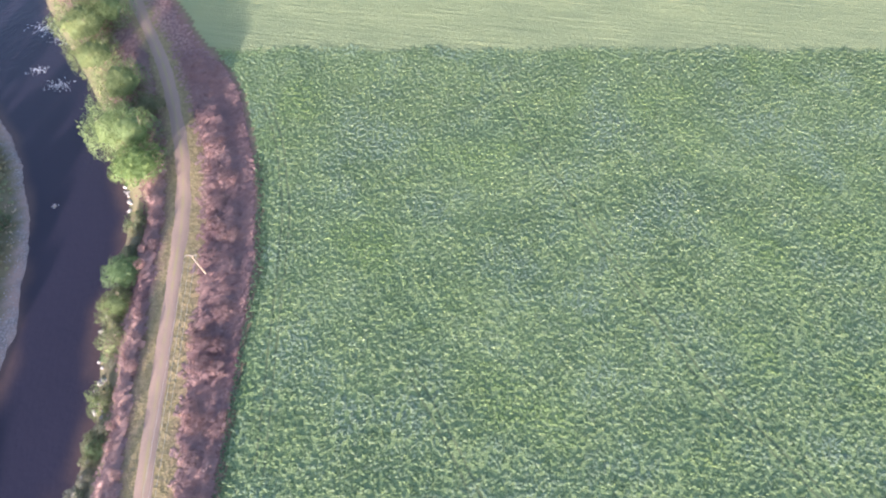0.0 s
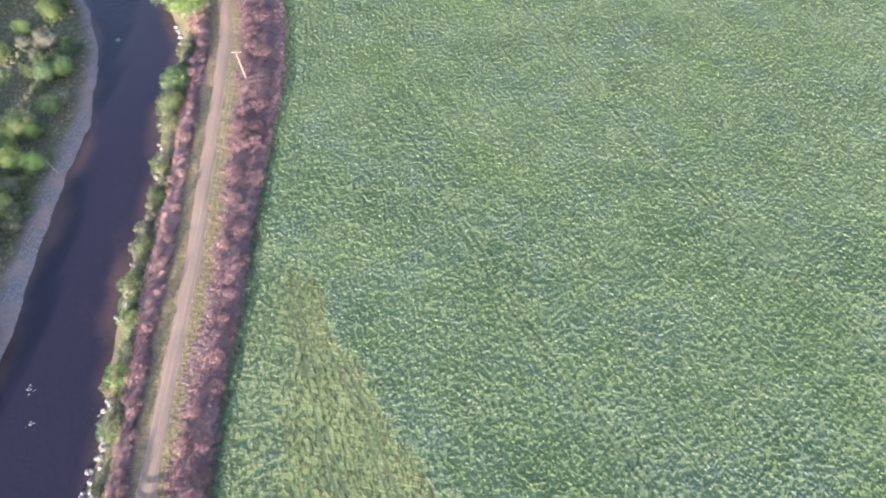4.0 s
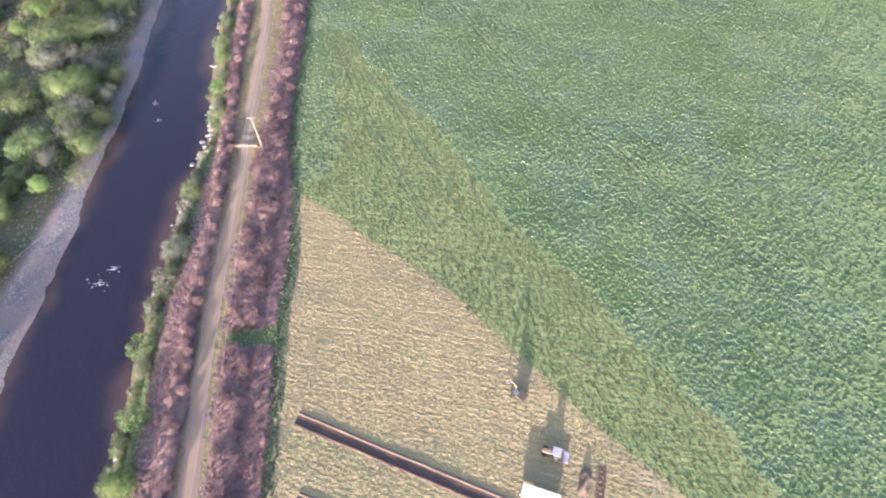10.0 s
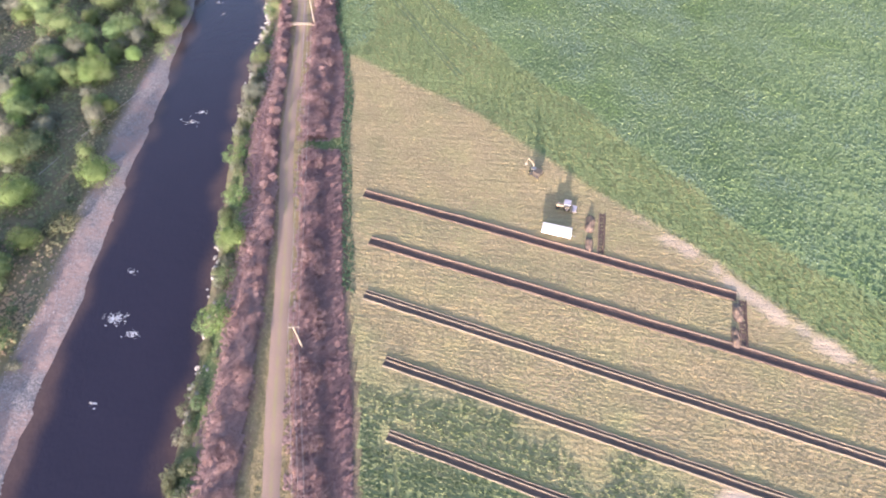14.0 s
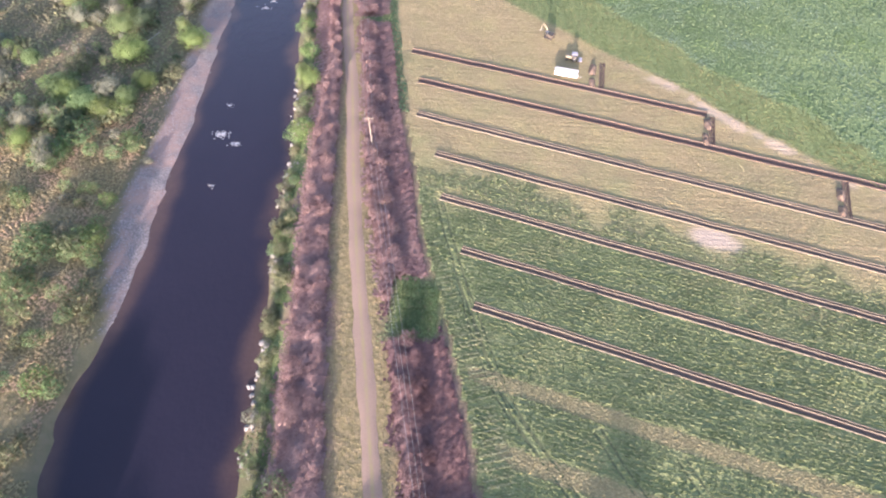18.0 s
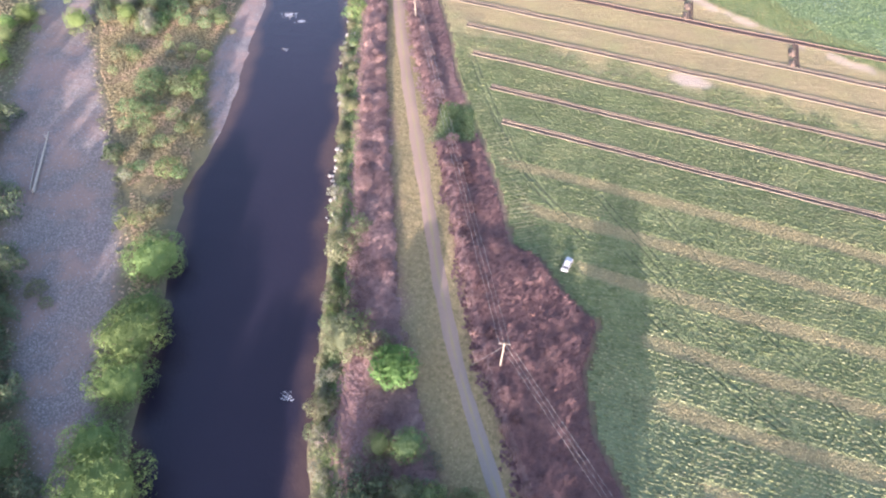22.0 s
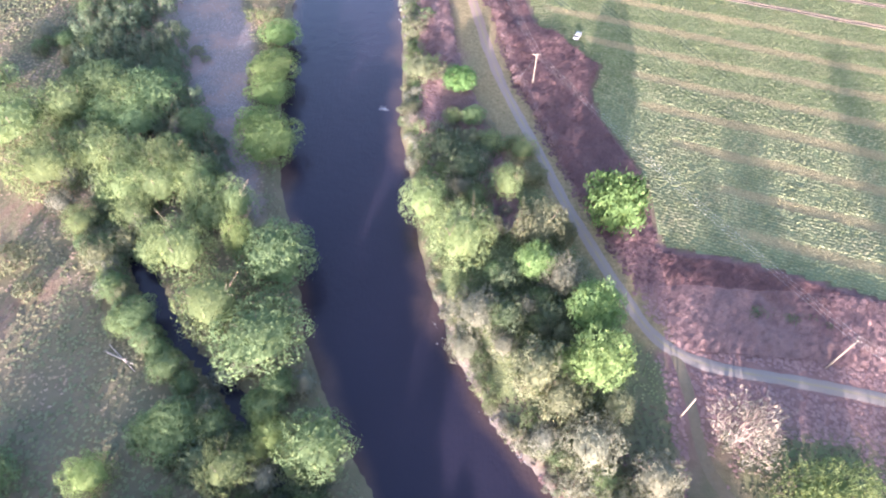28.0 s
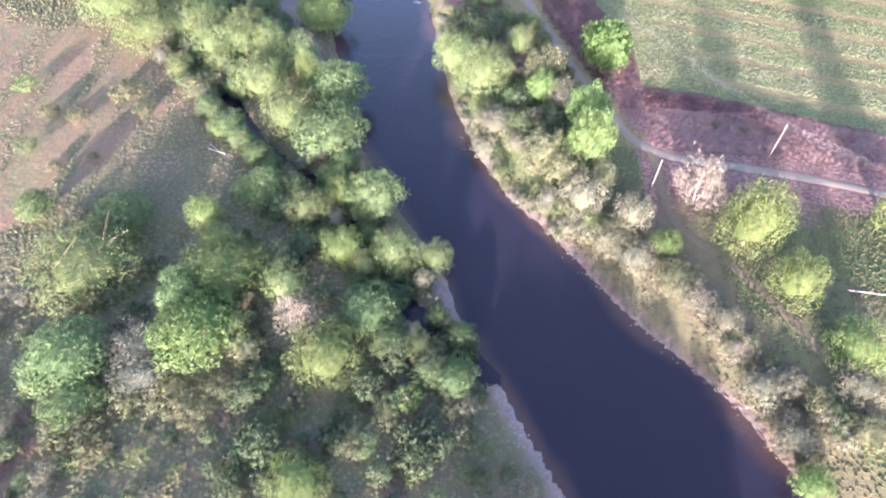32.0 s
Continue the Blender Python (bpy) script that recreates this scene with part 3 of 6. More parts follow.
def billows(rng, form, count):
    """Centres and half-axes of the billows of a crown one unit in radius and in height."""
    c, r = [], []
    if form == "dome":
        c.append((0, 0, 0.50)), r.append((0.74, 0.74, 0.42))
        for i in range(count):
            up = 1 - 1.25 * (i + 0.5) / count
            a, w = i * 2.4 + rng.uniform(-0.3, 0.3), math.sqrt(max(0.05, 1 - up * up))
            k, q = rng.uniform(0.92, 1.12), rng.uniform(0.12, 0.25)
            c.append((math.cos(a) * w * 0.68 * k, math.sin(a) * w * 0.68 * k, 0.52 + up * 0.37 * k))
            r.append((q, q, q * rng.uniform(0.6, 0.85)))
    elif form == "plume":
        c.append((0, 0, 0.42)), r.append((0.66, 0.66, 0.40))
        for i in range(count):
            w, a = math.sqrt((i + 0.5) / count) * 0.74, i * 2.4 + rng.uniform(-0.4, 0.4)
            q, v = rng.uniform(0.10, 0.19), rng.uniform(0.17, 0.32)
            top = (1.0 - 0.42 * w * w) * rng.uniform(0.86, 1.06)
            c.append((math.cos(a) * w, math.sin(a) * w, max(0.2, top - v))), r.append((q, q, v))
        for i in range(count // 3):
            a, q = i * 2.4 + 1.0, rng.uniform(0.15, 0.24)
            c.append((math.cos(a) * 0.70, math.sin(a) * 0.70, rng.uniform(0.16, 0.34))), r.append((q, q, q))
    else:   # a thicket of narrow upright young stems
        for i in range(count):
            w, a = math.sqrt((i + 0.5) / count) * 0.80, i * 2.4 + rng.uniform(-0.5, 0.5)
            q, v = rng.uniform(0.11, 0.18), rng.uniform(0.26, 0.44)
            top = (1.0 - 0.30 * w * w) * rng.uniform(0.60, 1.05)
            c.append((math.cos(a) * w, math.sin(a) * w, max(v * 0.7, top - v))), r.append((q, q, v))
    return np.array(c, float), np.array(r, float)


def crown_mesh(kind, seed, form, count, leaves, size, droop=0.0, slim=0.5, heart=0.5, up=0.30):
    """A crown of billows one unit in radius and in height: a dense heart closed over by leaf sprays, uneven in outline."""
    rng = np.random.default_rng(seed)
    c, r = billows(rng, form, count)
    area = r[:, 0] * (r[:, 0] + 2 * r[:, 2])
    made, middle = [], np.array([0, 0, 0.3])
    for i in range(len(c)):
        if r[i, 0] > heart:     # the dense heart of the crown
            lump = 0.84 + 0.10 * np.sin(BALL @ rng.normal(0, 3, 3) + rng.uniform(0, 6))
            made.append((c[i] + BALL * lump[:, None] * r[i], BALL_FACES, BALL * 0.4 + np.array([0, 0, 0.5])))
        n = int(leaves * area[i] / area.sum() * 1.6) + 3
        d = rng.normal(0, 1, (n, 3))
        d[:, 2] = np.abs(d[:, 2]) - 0.5
        d /= np.linalg.norm(d, axis=1)[:, None]
        q = c[i] + d * np.clip(rng.normal(0.92, 0.17, n), 0.4, 1.4)[:, None] * r[i]
        open_air = np.ones(n, bool)
        for j in range(len(c)):
            if j != i:
                open_air &= (((q - c[j]) / r[j]) ** 2).sum(1) > 0.5
        q, d = q[open_air], d[open_air]
        if len(q):
            v, f, nrm = leaf_tris(rng, q, size, d, droop, slim)
            out = q - middle
            out /= np.linalg.norm(out, axis=1)[:, None] + 1e-9
            made.append((v, f, nrm + np.repeat(out, 3, 0) * 0.20 + np.array([0, 0, up])))
    return foliage("crown", *join(made), LEAF[kind])


def twig_mesh(seed, count):
    """A leafless crown: fine twigs in uneven tufts that fan up and out from the limbs."""
    rng = np.random.default_rng(seed)
    tufts = rng.normal(0, 1, (60, 3))
    tufts[:, 2] = np.abs(tufts[:, 2]) * 0.9
    tufts /= np.linalg.norm(tufts, axis=1)[:, None]
    tufts = np.array([0, 0, 0.2]) + tufts * rng.uniform(0.35, 0.85, 60)[:, None] * np.array([0.95, 0.95, 0.8])
    own = tufts[rng.integers(0, 60, count)]
    a = own + rng.normal(0, 0.10, (count, 3))
    d = own * np.array([0.7, 0.7, 0.3]) + np.array([0, 0, 0.35]) + rng.normal(0, 0.55, (count, 3))
    d /= np.linalg.norm(d, axis=1)[:, None]
    b = a + d * rng.uniform(0.05, 0.16, count)[:, None]
    side = np.cross(d, rng.normal(0, 1, (count, 3)))
    side = side / np.linalg.norm(side, axis=1)[:, None] * 0.008
    v = np.stack([a - side, a + side, b], 1).reshape(-1, 3)
    return mesh_np("crown", v, np.arange(count * 3).reshape(-1, 3), LEAF["n"])


def trunk_mesh(seed, stems=1, limbs=6, slim=0.035):
    """A tapered trunk with limbs, one unit high."""
    rng = random.Random(seed)
    bm = bmesh.new()
    for s in range(stems):
        a = s * 6.28 / stems + rng.uniform(-0.4, 0.4)
        lean = 0.22 if stems > 1 else 0.04
        foot = Vector((math.cos(a), math.sin(a), 0)) * (0.05 if stems > 1 else 0)
        mid = foot + Vector((math.cos(a) * lean, math.sin(a) * lean, 0.42))
        tip = mid + Vector((math.cos(a) * lean * 0.8, math.sin(a) * lean * 0.8, 0.38))
        w = slim / math.sqrt(stems)
        rod(bm, foot - Vector((0, 0, 0.06)), mid, w * 1.25, w * 0.8, 6)
        rod(bm, mid, tip, w * 0.8, w * 0.25, 5)
        for k in range(max(2, limbs // stems)):
            b = k * 2.4 + rng.uniform(0, 1)
            p = foot.lerp(mid, rng.uniform(0.6, 1.0)) if k % 2 else mid.lerp(tip, rng.uniform(0, 0.5))
            rod(bm, p, p + Vector((math.cos(b) * 0.42, math.sin(b) * 0.42, rng.uniform(0.18, 0.34))), w * 0.5, w * 0.12, 3)
    me = bpy.data.meshes.new("trunk")
    bm.to_mesh(me)
    bm.free()
    me.materials.append(MAT_BARK)
    return me


def bare_trunk_mesh(seed, stems=3):
    """A leafless tree: pale stems that fork again and again into thin branches, one unit high."""
    rng = random.Random(seed)
    bm = bmesh.new()

    def fork(a, way, length, w, depth):
        b = a + way * length
        rod(bm, a, b, w, w * 0.62, 5 if depth > 2 else 3)
        if depth:
            for k in range(3 if depth > 1 else 2):
                turn = Vector((rng.gauss(0, 1), rng.gauss(0, 1), rng.gauss(0.25, 0.6))) * 0.55
                fork(a.lerp(b, rng.uniform(0.62, 1.0)), (way + turn).normalized(), length * rng.uniform(0.58, 0.82), w * 0.55, depth - 1)

    for s in range(stems):
        a = s * 6.28 / stems + rng.uniform(-0.4, 0.4)
        fork(Vector((0.03 * math.cos(a), 0.03 * math.sin(a), -0.05)), Vector((math.cos(a) * 0.45, math.sin(a) * 0.45, 1)).normalized(), 0.34, 0.030, 4)
    me = bpy.data.meshes.new("trunk")
    bm.to_mesh(me)
    bm.free()
    me.materials.append(MAT_BARE)
    return me


SHAPES = {  # form, billows, sprays, spray size, droop, slimness, stems
    "k": ("dome", 34, 4000, 0.026, 0.5, 0.40, 2), "w": ("plume", 44, 4200, 0.026, 0.7, 0.34, 2), "v": ("dome", 40, 3800, 0.027, 0.3, 0.48, 1),
    "y": ("plume", 40, 5000, 0.022, 0.4, 0.44, 1), "b": ("dome", 36, 3600, 0.028, 0.2, 0.52, 1), "o": ("plume", 28, 2200, 0.034, 0.1, 0.45, 3),
    "p": ("plume", 28, 2200, 0.034, 0.0, 0.36, 3), "d": ("plume", 24, 1600, 0.040, 0.1, 0.5, 3), "m": ("dome", 36, 3600, 0.034, 0.2, 0.62, 1),
    "g": ("plume", 28, 2000, 0.036, 0.1, 0.36, 3), "c": ("stems", 22, 2600, 0.034, 0.3, 0.40, 3),
}
TEMPLATE, SMALL = {}, {}
for kind, (form, count, leaves, size, droop, slim, stems) in SHAPES.items():
    TEMPLATE[kind] = [(crown_mesh(kind, 100 + 7 * i + ord(kind), form, count, leaves, size, droop, slim), trunk_mesh(10 * ord(kind) + i, stems)) for i in range(3)]
    SMALL[kind] = [(crown_mesh(kind, 500 + 5 * i + ord(kind), form, 14, 700, size * 1.6, droop, slim, 9, 0.36), trunk_mesh(3000 + 10 * ord(kind) + i, min(stems, 2), 4)) for i in range(3)]
TEMPLATE["n"] = [(twig_mesh(40 + i, 2500), bare_trunk_mesh(900 + i)) for i in range(3)]
FIRST = {}
pick = random.Random(4)


def plant(kind, x, y, h, r, where=""):
    """One tree or bush, a thing with its trunk and crown."""
    z = float(height(np.array([x]), np.array([y]))[0]) - 0.1
    z = max(z, WATER - 0.3)
    stock = SMALL if h < 5.2 and kind in SMALL else TEMPLATE
    i = pick.randrange(len(stock[kind]))
    m, size = pose(x, y, z, 0, 0, pick.uniform(0, 360)), Vector((r * 1.16, r * pick.uniform(1.05, 1.24), h))
    key = (kind, i, stock is SMALL)
    if key in FIRST:
        old = FIRST[key].scale
        return copy_thing(FIRST[key], m @ Matrix.Diagonal((*(a / b for a, b in zip(size, old)), 1)))
    crown, trunk = stock[kind][i]
    ob = new(KIND[kind])
    child("trunk", trunk, ob)
    child("crown", crown, ob)
    ob.matrix_basis = m @ Matrix.Diagonal((*size, 1))
    tagged(ob, WORDS[kind], "tree" if "tree" in KIND[kind] else "bush", "trees and bushes along the river")
    FIRST[key] = ob
    return ob


def plant_all(rows):
    for kind, x, y, h, r in rows:
        plant(kind, x, y, h, r)

RIGHT_GROVE = [("w", -0.5, -230.4, 12, 6.7), ("w", 10.0, -243.9, 13, 9.1), ("w", 20.3, -223.5, 9, 4.9), ("o", 29.1, -238.3, 11, 7.2),
    ("m", 46.9, -233.3, 16, 8.0), ("m", 5.1, -179.7, 7, 5.4), ("o", -7.5, -172.3, 6, 6.5), ("b", 27.7, -249.6, 9, 4.8),
    ("p", 34.4, -252.9, 10, 6.1), ("b", 39.9, -263.7, 14, 6.3), ("b", 40.1, -275.7, 15, 6.6), ("p", 14.6, -262.2, 8, 7.2),
    ("p", 26.4, -260.7, 7, 3.3), ("o", 28.6, -276.5, 10, 6.7), ("o", 33.3, -282.5, 9, 5.9), ("p", 38.5, -291.1, 10, 6.7),
    ("p", 50.1, -296.7, 9, 5.5), ("p", 45.3, -302.3, 8, 4.8), ("d", 2.2, -208.8, 7, 6.6), ("d", 9.1, -216.0, 8, 7.1)]
RIGHT_GROVE_SOUTH = [("n", -7.7, -195.3, 5, 3.5), ("n", 68.2, -286.5, 16, 7.3), ("y", 77.6, -300.5, 21, 8.3), ("d", 15.2, -206.9, 6, 4.9),
    ("d", 21.9, -262.7, 7, 5.2), ("d", 21.0, -252.8, 7, 4.8), ("p", 12.4, -269.5, 6, 4.5), ("b", 33.6, -275.8, 9, 4.3),
    ("d", 31.6, -262.2, 8, 5.2), ("o", 43.9, -282.6, 8, 4.1)]
RIGHT_SOUTH = [("y", 85.0, -314.6, 13, 6.3), ("o", 59.3, -312.9, 6, 5.9), ("n", 63.4, -318.9, 6, 5.1), ("p", 68.6, -324.3, 6, 4.3),
    ("p", 74.4, -338.9, 7, 5.7), ("n", 70.7, -331.2, 6, 4.2), ("p", 78.2, -349.1, 7, 5.4), ("b", 78.9, -357.6, 7, 4.1),
    ("y", 93.7, -330.3, 11, 7.0), ("y", 114.0, -294.0, 27, 6.5), ("p", 50.7, -307.5, 7, 5.4), ("b", 57.8, -304.5, 6, 3.8),
    ("o", 45.9, -300.9, 7, 5.6), ("p", 92.2, -338.3, 7, 5.7), ("n", 76.9, -344.2, 5, 3.9), ("o", 91.0, -347.6, 6, 4.3)]
LEFT_BANK_WILLOWS = [("k", -61.2, -153.5, 7, 6.6), ("k", -57.3, -175.5, 9, 7.7), ("k", -55.4, -186.9, 8, 6.3), ("k", -50.0, -209.0, 10, 8.8),
    ("k", -55.4, -201.1, 7, 5.4), ("k", -58.5, -167.8, 6, 4.4)]
LEFT_SOUTH = [("w", -78.5, -324.7, 13, 13.5), ("v", -71.8, -348.1, 10, 8.8), ("g", -59.2, -342.4, 7, 7.6), ("g", -56.1, -349.8, 6, 6.8),
    ("b", -45.9, -339.9, 12, 9.5), ("y", -46.1, -323.2, 12, 11.2), ("v", -53.5, -329.6, 10, 6.3), ("n", -25.9, -332.4, 11, 5.8),
    ("w", -31.3, -324.8, 10, 5.6), ("y", -17.3, -342.0, 11, 8.3), ("v", -10.8, -329.6, 8, 7.0), ("b", 1.0, -349.2, 5, 3.6),
    ("o", 5.0, -340.7, 6, 4.6), ("y", -17.4, -368.0, 8, 6.6), ("d", -26.8, -360.6, 6, 4.6), ("o", -24.0, -353.6, 4, 2.7),
    ("d", 4.1, -357.1, 5, 4.9), ("o", -63.1, -363.0, 5, 6.8), ("d", -32.7, -351.1, 6, 4.4)]
LEFT_BEND_SHRUBS = [("o", -9.0, -359.5, 4, 3.4), ("d", 4.4, -361.5, 5, 3.8), ("d", -3.5, -338.0, 6, 4.6), ("v", -66.9, -357.0, 6, 6.0), ("d", -25.3, -362.5, 5, 4.0),
    ("d", 8.3, -357.5, 4, 3.2), ("b", -22.8, -355.8, 3, 2.0), ("b", 13.9, -362.2, 3, 1.7), ("o", -47.5, -354.0, 5, 4.6), ("o", -42.0, -356.0, 4, 4.0), ("o", -57.2, -354.5, 5, 5.0),
    ("d", -50.5, -345.5, 5, 4.2), ("o", -39.0, -350.0, 4, 3.4), ("o", -60.1, -365.0, 4, 4.4), ("o", -68.5, -361.0, 4, 4.0), ("o", -35.0, -341.5, 6, 4.5), ("d", -8.0, -347.0, 5, 4.0),
    ("o", -12.0, -352.0, 3, 2.6), ("o", -3.0, -353.0, 4, 3.4), ("o", 9.5, -350.0, 4, 3.0), ("d", -29.5, -347.0, 4, 3.2)]
MEADOW_SHRUBS = [("v", -77.2, -305.6, 5, 5.2), ("o", -93.1, -263.5, 4, 3.6),
    ("v", -118.5, -284.0, 5, 3.6), ("o", -98.7, -285.0, 2, 1.8), ("o", -107.3, -290.5, 3, 2.2), ("b", -134.0, -257.0, 5, 4.0), ("o", -121.0, -268.0, 4, 3.4), ("d", -64.5, -322.0, 4, 3.6), ("o", -86.1, -164.5, 3, 3.0), ("o", -82.0, -168.0, 2, 2.0), ("y", -107.0, -134.0, 2, 1.8)]
LEFT_BEND = [("y", -57.6, -304.6, 9, 5.1), ("y", -51.5, -313.2, 8, 4.5), ("v", -77.4, -308.7, 9, 7.3), ("v", -101.5, -307.6, 8, 5.3),
    ("v", -14.7, -295.7, 13, 7.6), ("y", -25.3, -293.6, 11, 4.8), ("w", -31.3, -301.2, 10, 6.2), ("y", -20.3, -313.0, 10, 5.8),
    ("w", -13.9, -316.7, 9, 4.1), ("w", -7.6, -313.0, 11, 6.2), ("w", 2.2, -312.1, 9, 4.9), ("v", -45.2, -295.4, 7, 6.6),
    ("p", 0.3, -318.9, 6, 2.9), ("p", 7.2, -329.9, 6, 2.5), ("p", 3.8, -324.5, 5, 2.3), ("g", -39.3, -280.8, 6, 4.0),
    ("g", -21.5, -281.2, 6, 3.5), ("v", -4.8, -336.2, 6, 5.0), ("d", -12.6, -358.0, 4, 3.6)]
LEFT_GROVE = [("w", -58.4, -251.2, 15, 8.7), ("w", -57.8, -236.0, 14, 6.0), ("y", -44.5, -247.6, 15, 4.3), ("v", -34.2, -251.6, 14, 10.1),
    ("w", -45.7, -265.4, 14, 9.2), ("v", -32.1, -273.3, 13, 11.3), ("w", -72.1, -222.6, 14, 6.9), ("w", -124.7, -210.7, 15, 13.0),
    ("w", -105.9, -226.8, 15, 10.6), ("w", -95.8, -217.7, 14, 9.9), ("w", -85.5, -221.7, 13, 8.3), ("v", -89.4, -194.4, 12, 11.0),
    ("w", -75.2, -240.0, 12, 6.2), ("o", -76.6, -247.1, 8, 6.5), ("w", -88.5, -243.4, 8, 5.2), ("o", -79.9, -252.6, 7, 5.0),
    ("v", -63.7, -269.2, 7, 5.5), ("o", -58.1, -274.9, 6, 3.4), ("v", -51.7, -280.8, 6, 4.5)]
LEFT_GROVE_SHRUBS = [("v", -45.2, -292.9, 8, 5.3), ("d", -38.0, -299.6, 7, 5.1), ("d", -33.7, -317.4, 8, 6.0), ("d", -30.3, -310.9, 7, 5.1),
    ("w", -27.4, -297.1, 9, 3.7), ("w", -94.8, -197.6, 13, 8.8), ("v", -105.7, -190.8, 12, 9.2), ("w", -144.1, -193.1, 14, 11.1),
    ("w", -111.9, -200.3, 14, 9.0), ("o", -101.6, -255.7, 5, 5.6), ("g", -34.6, -278.2, 6, 3.8), ("v", -50.3, -295.0, 6, 4.3),
    ("o", -110.9, -269.1, 4, 3.7), ("v", -26.0, -283.6, 8, 4.2)]
YOUNG_WOOD = [("c", -109.3, -141.5, 9, 8.6), ("c", -95.5, -161.4, 9, 7.4), ("c", -98.5, -171.2, 9, 8.0), ("c", -115.5, -153.8, 10, 8.8),
    ("c", -110.1, -170.6, 10, 8.7), ("c", -89.3, -183.5, 9, 7.5), ("c", -79.4, -192.1, 8, 6.1), ("c", -91.5, -191.8, 9, 7.4),
    ("c", -101.3, -187.3, 10, 8.1), ("c", -114.0, -175.6, 10, 8.7), ("c", -128.2, -146.9, 10, 9.3), ("v", -72.5, -204.4, 8, 6.4),
    ("c", -81.9, -202.2, 9, 7.0), ("v", -88.9, -205.1, 10, 7.7), ("c", -65.9, -211.8, 7, 5.2), ("v", -73.6, -216.5, 9, 5.9),
    ("n", -75.5, -209.0, 10, 3.2), ("c", -60.1, -220.7, 7, 5.0), ("v", -97.7, -202.3, 10, 7.7)]
YOUNG_WOOD_EDGE = [("w", -72.6, -229.7, 13, 8.2), ("w", -81.1, -230.5, 13, 8.4), ("w", -62.6, -227.1, 12, 6.5), ("w", -50.7, -235.1, 13, 6.8),
    ("v", -54.9, -239.3, 11, 5.5), ("c", -140.9, -127.3, 10, 10.8), ("c", -126.8, -125.1, 9, 9.4), ("c", -129.0, -108.5, 9, 9.8),
    ("c", -143.7, -107.3, 10, 10.7), ("w", -83.6, -219.8, 11, 6.4), ("c", -123.7, -159.7, 10, 8.5), ("c", -97.1, -182.1, 9, 6.6),
    ("c", -90.7, -174.4, 8, 5.9)]
WOOD_LEFT = [("y", -91.2, 91.5, 8, 8.6), ("v", -96.9, 89.6, 8, 7.8), ("v", -109.2, 111.2, 9, 11.7), ("v", -101.8, 116.7, 8, 10.5),
    ("o", -95.2, 120.3, 6, 7.3), ("o", -88.4, 81.6, 8, 8.3), ("v", -80.2, 79.8, 6, 6.5), ("o", -85.6, 72.8, 7, 7.2),
    ("b", -84.9, 64.2, 4, 3.2), ("v", -80.2, 69.8, 7, 7.4), ("v", -98.0, 132.5, 7, 7.8), ("y", -100.1, 145.1, 7, 5.0),
    ("v", -121.7, 130.3, 9, 11.5), ("o", -93.9, 103.5, 6, 8.0), ("v", -84.3, 98.0, 6, 6.1), ("o", -105.5, 100.6, 8, 8.2),
    ("g", -96.5, 126.1, 5, 4.3), ("v", -77.3, 58.8, 5, 5.1), ("o", -83.4, 89.5, 6, 5.6)]
BANK_NORTH = [("w", -107.7, 250.4, 12, 9.3), ("w", -104.3, 257.5, 11, 7.6), ("w", -101.3, 240.3, 10, 7.2), ("w", -88.6, 230.4, 11, 7.4),
    ("w", -85.3, 216.7, 13, 9.0), ("w", -78.7, 214.5, 12, 6.9), ("b", -73.2, 205.1, 10, 6.6), ("o", -79.6, 225.1, 6, 4.1),
    ("v", -68.6, 178.8, 6, 4.5), ("w", -67.4, 171.2, 6, 3.8), ("w", -64.9, 163.1, 5, 3.4), ("w", -63.4, 151.8, 4, 3.5),
    ("o", -60.8, 142.5, 3, 2.8)]
BANK_MIDDLE = [("w", -68.6, 169.3, 5, 3.9), ("y", -62.9, 149.2, 4, 2.8), ("w", -55.6, 116.4, 5, 3.3), ("b", -52.1, 108.0, 4, 2.6),
    ("b", -50.1, 96.1, 4, 2.8), ("w", -44.4, 57.7, 5, 3.3), ("g", -40.2, 37.9, 6, 4.3)]
BANK_TRENCHES = [("w", -45.0, 56.9, 4, 2.9), ("g", -40.6, 37.5, 6, 3.6), ("g", -39.9, 29.3, 5, 3.5), ("g", -41.3, 23.0, 4, 2.5),
    ("b", -38.9, 12.3, 5, 3.6), ("b", -33.5, -3.4, 5, 3.4), ("y", -31.1, -16.4, 6, 4.3), ("o", -36.7, 7.4, 3, 2.3)]
BANK_SOUTH = [("w", -29.2, -27.8, 4, 2.8), ("b", -28.3, -38.9, 5, 3.4), ("w", -30.8, -16.3, 5, 3.5)]
BANK_ROAD = [("b", -30.4, -39.9, 4, 3.5), ("o", -12.5, -146.3, 5, 5.4), ("y", -10.5, -162.3, 5, 4.8), ("y", -5.2, -169.8, 5, 4.6),
    ("o", 0.5, -174.3, 5, 4.2), ("o", -10.9, -187.7, 4, 3.1), ("v", -16.1, -132.9, 4, 4.0), ("v", -9.5, -140.9, 4, 3.5)]
WOOD_NORTH = [("y", -93.6, 44.7, 8, 7.7), ("v", -92.7, 66.6, 8, 7.6), ("v", -88.7, 77.4, 8, 7.1), ("w", -88.3, 88.7, 8, 6.8),
    ("v", -115.9, 67.4, 8, 8.3), ("w", -128.8, 77.7, 9, 8.5), ("d", -111.1, 49.6, 6, 7.0), ("v", -104.8, 80.7, 8, 7.6),
    ("o", -87.8, 62.7, 6, 6.3), ("d", -105.2, 60.4, 7, 7.2), ("v", -108.1, 37.2, 6, 6.7)]
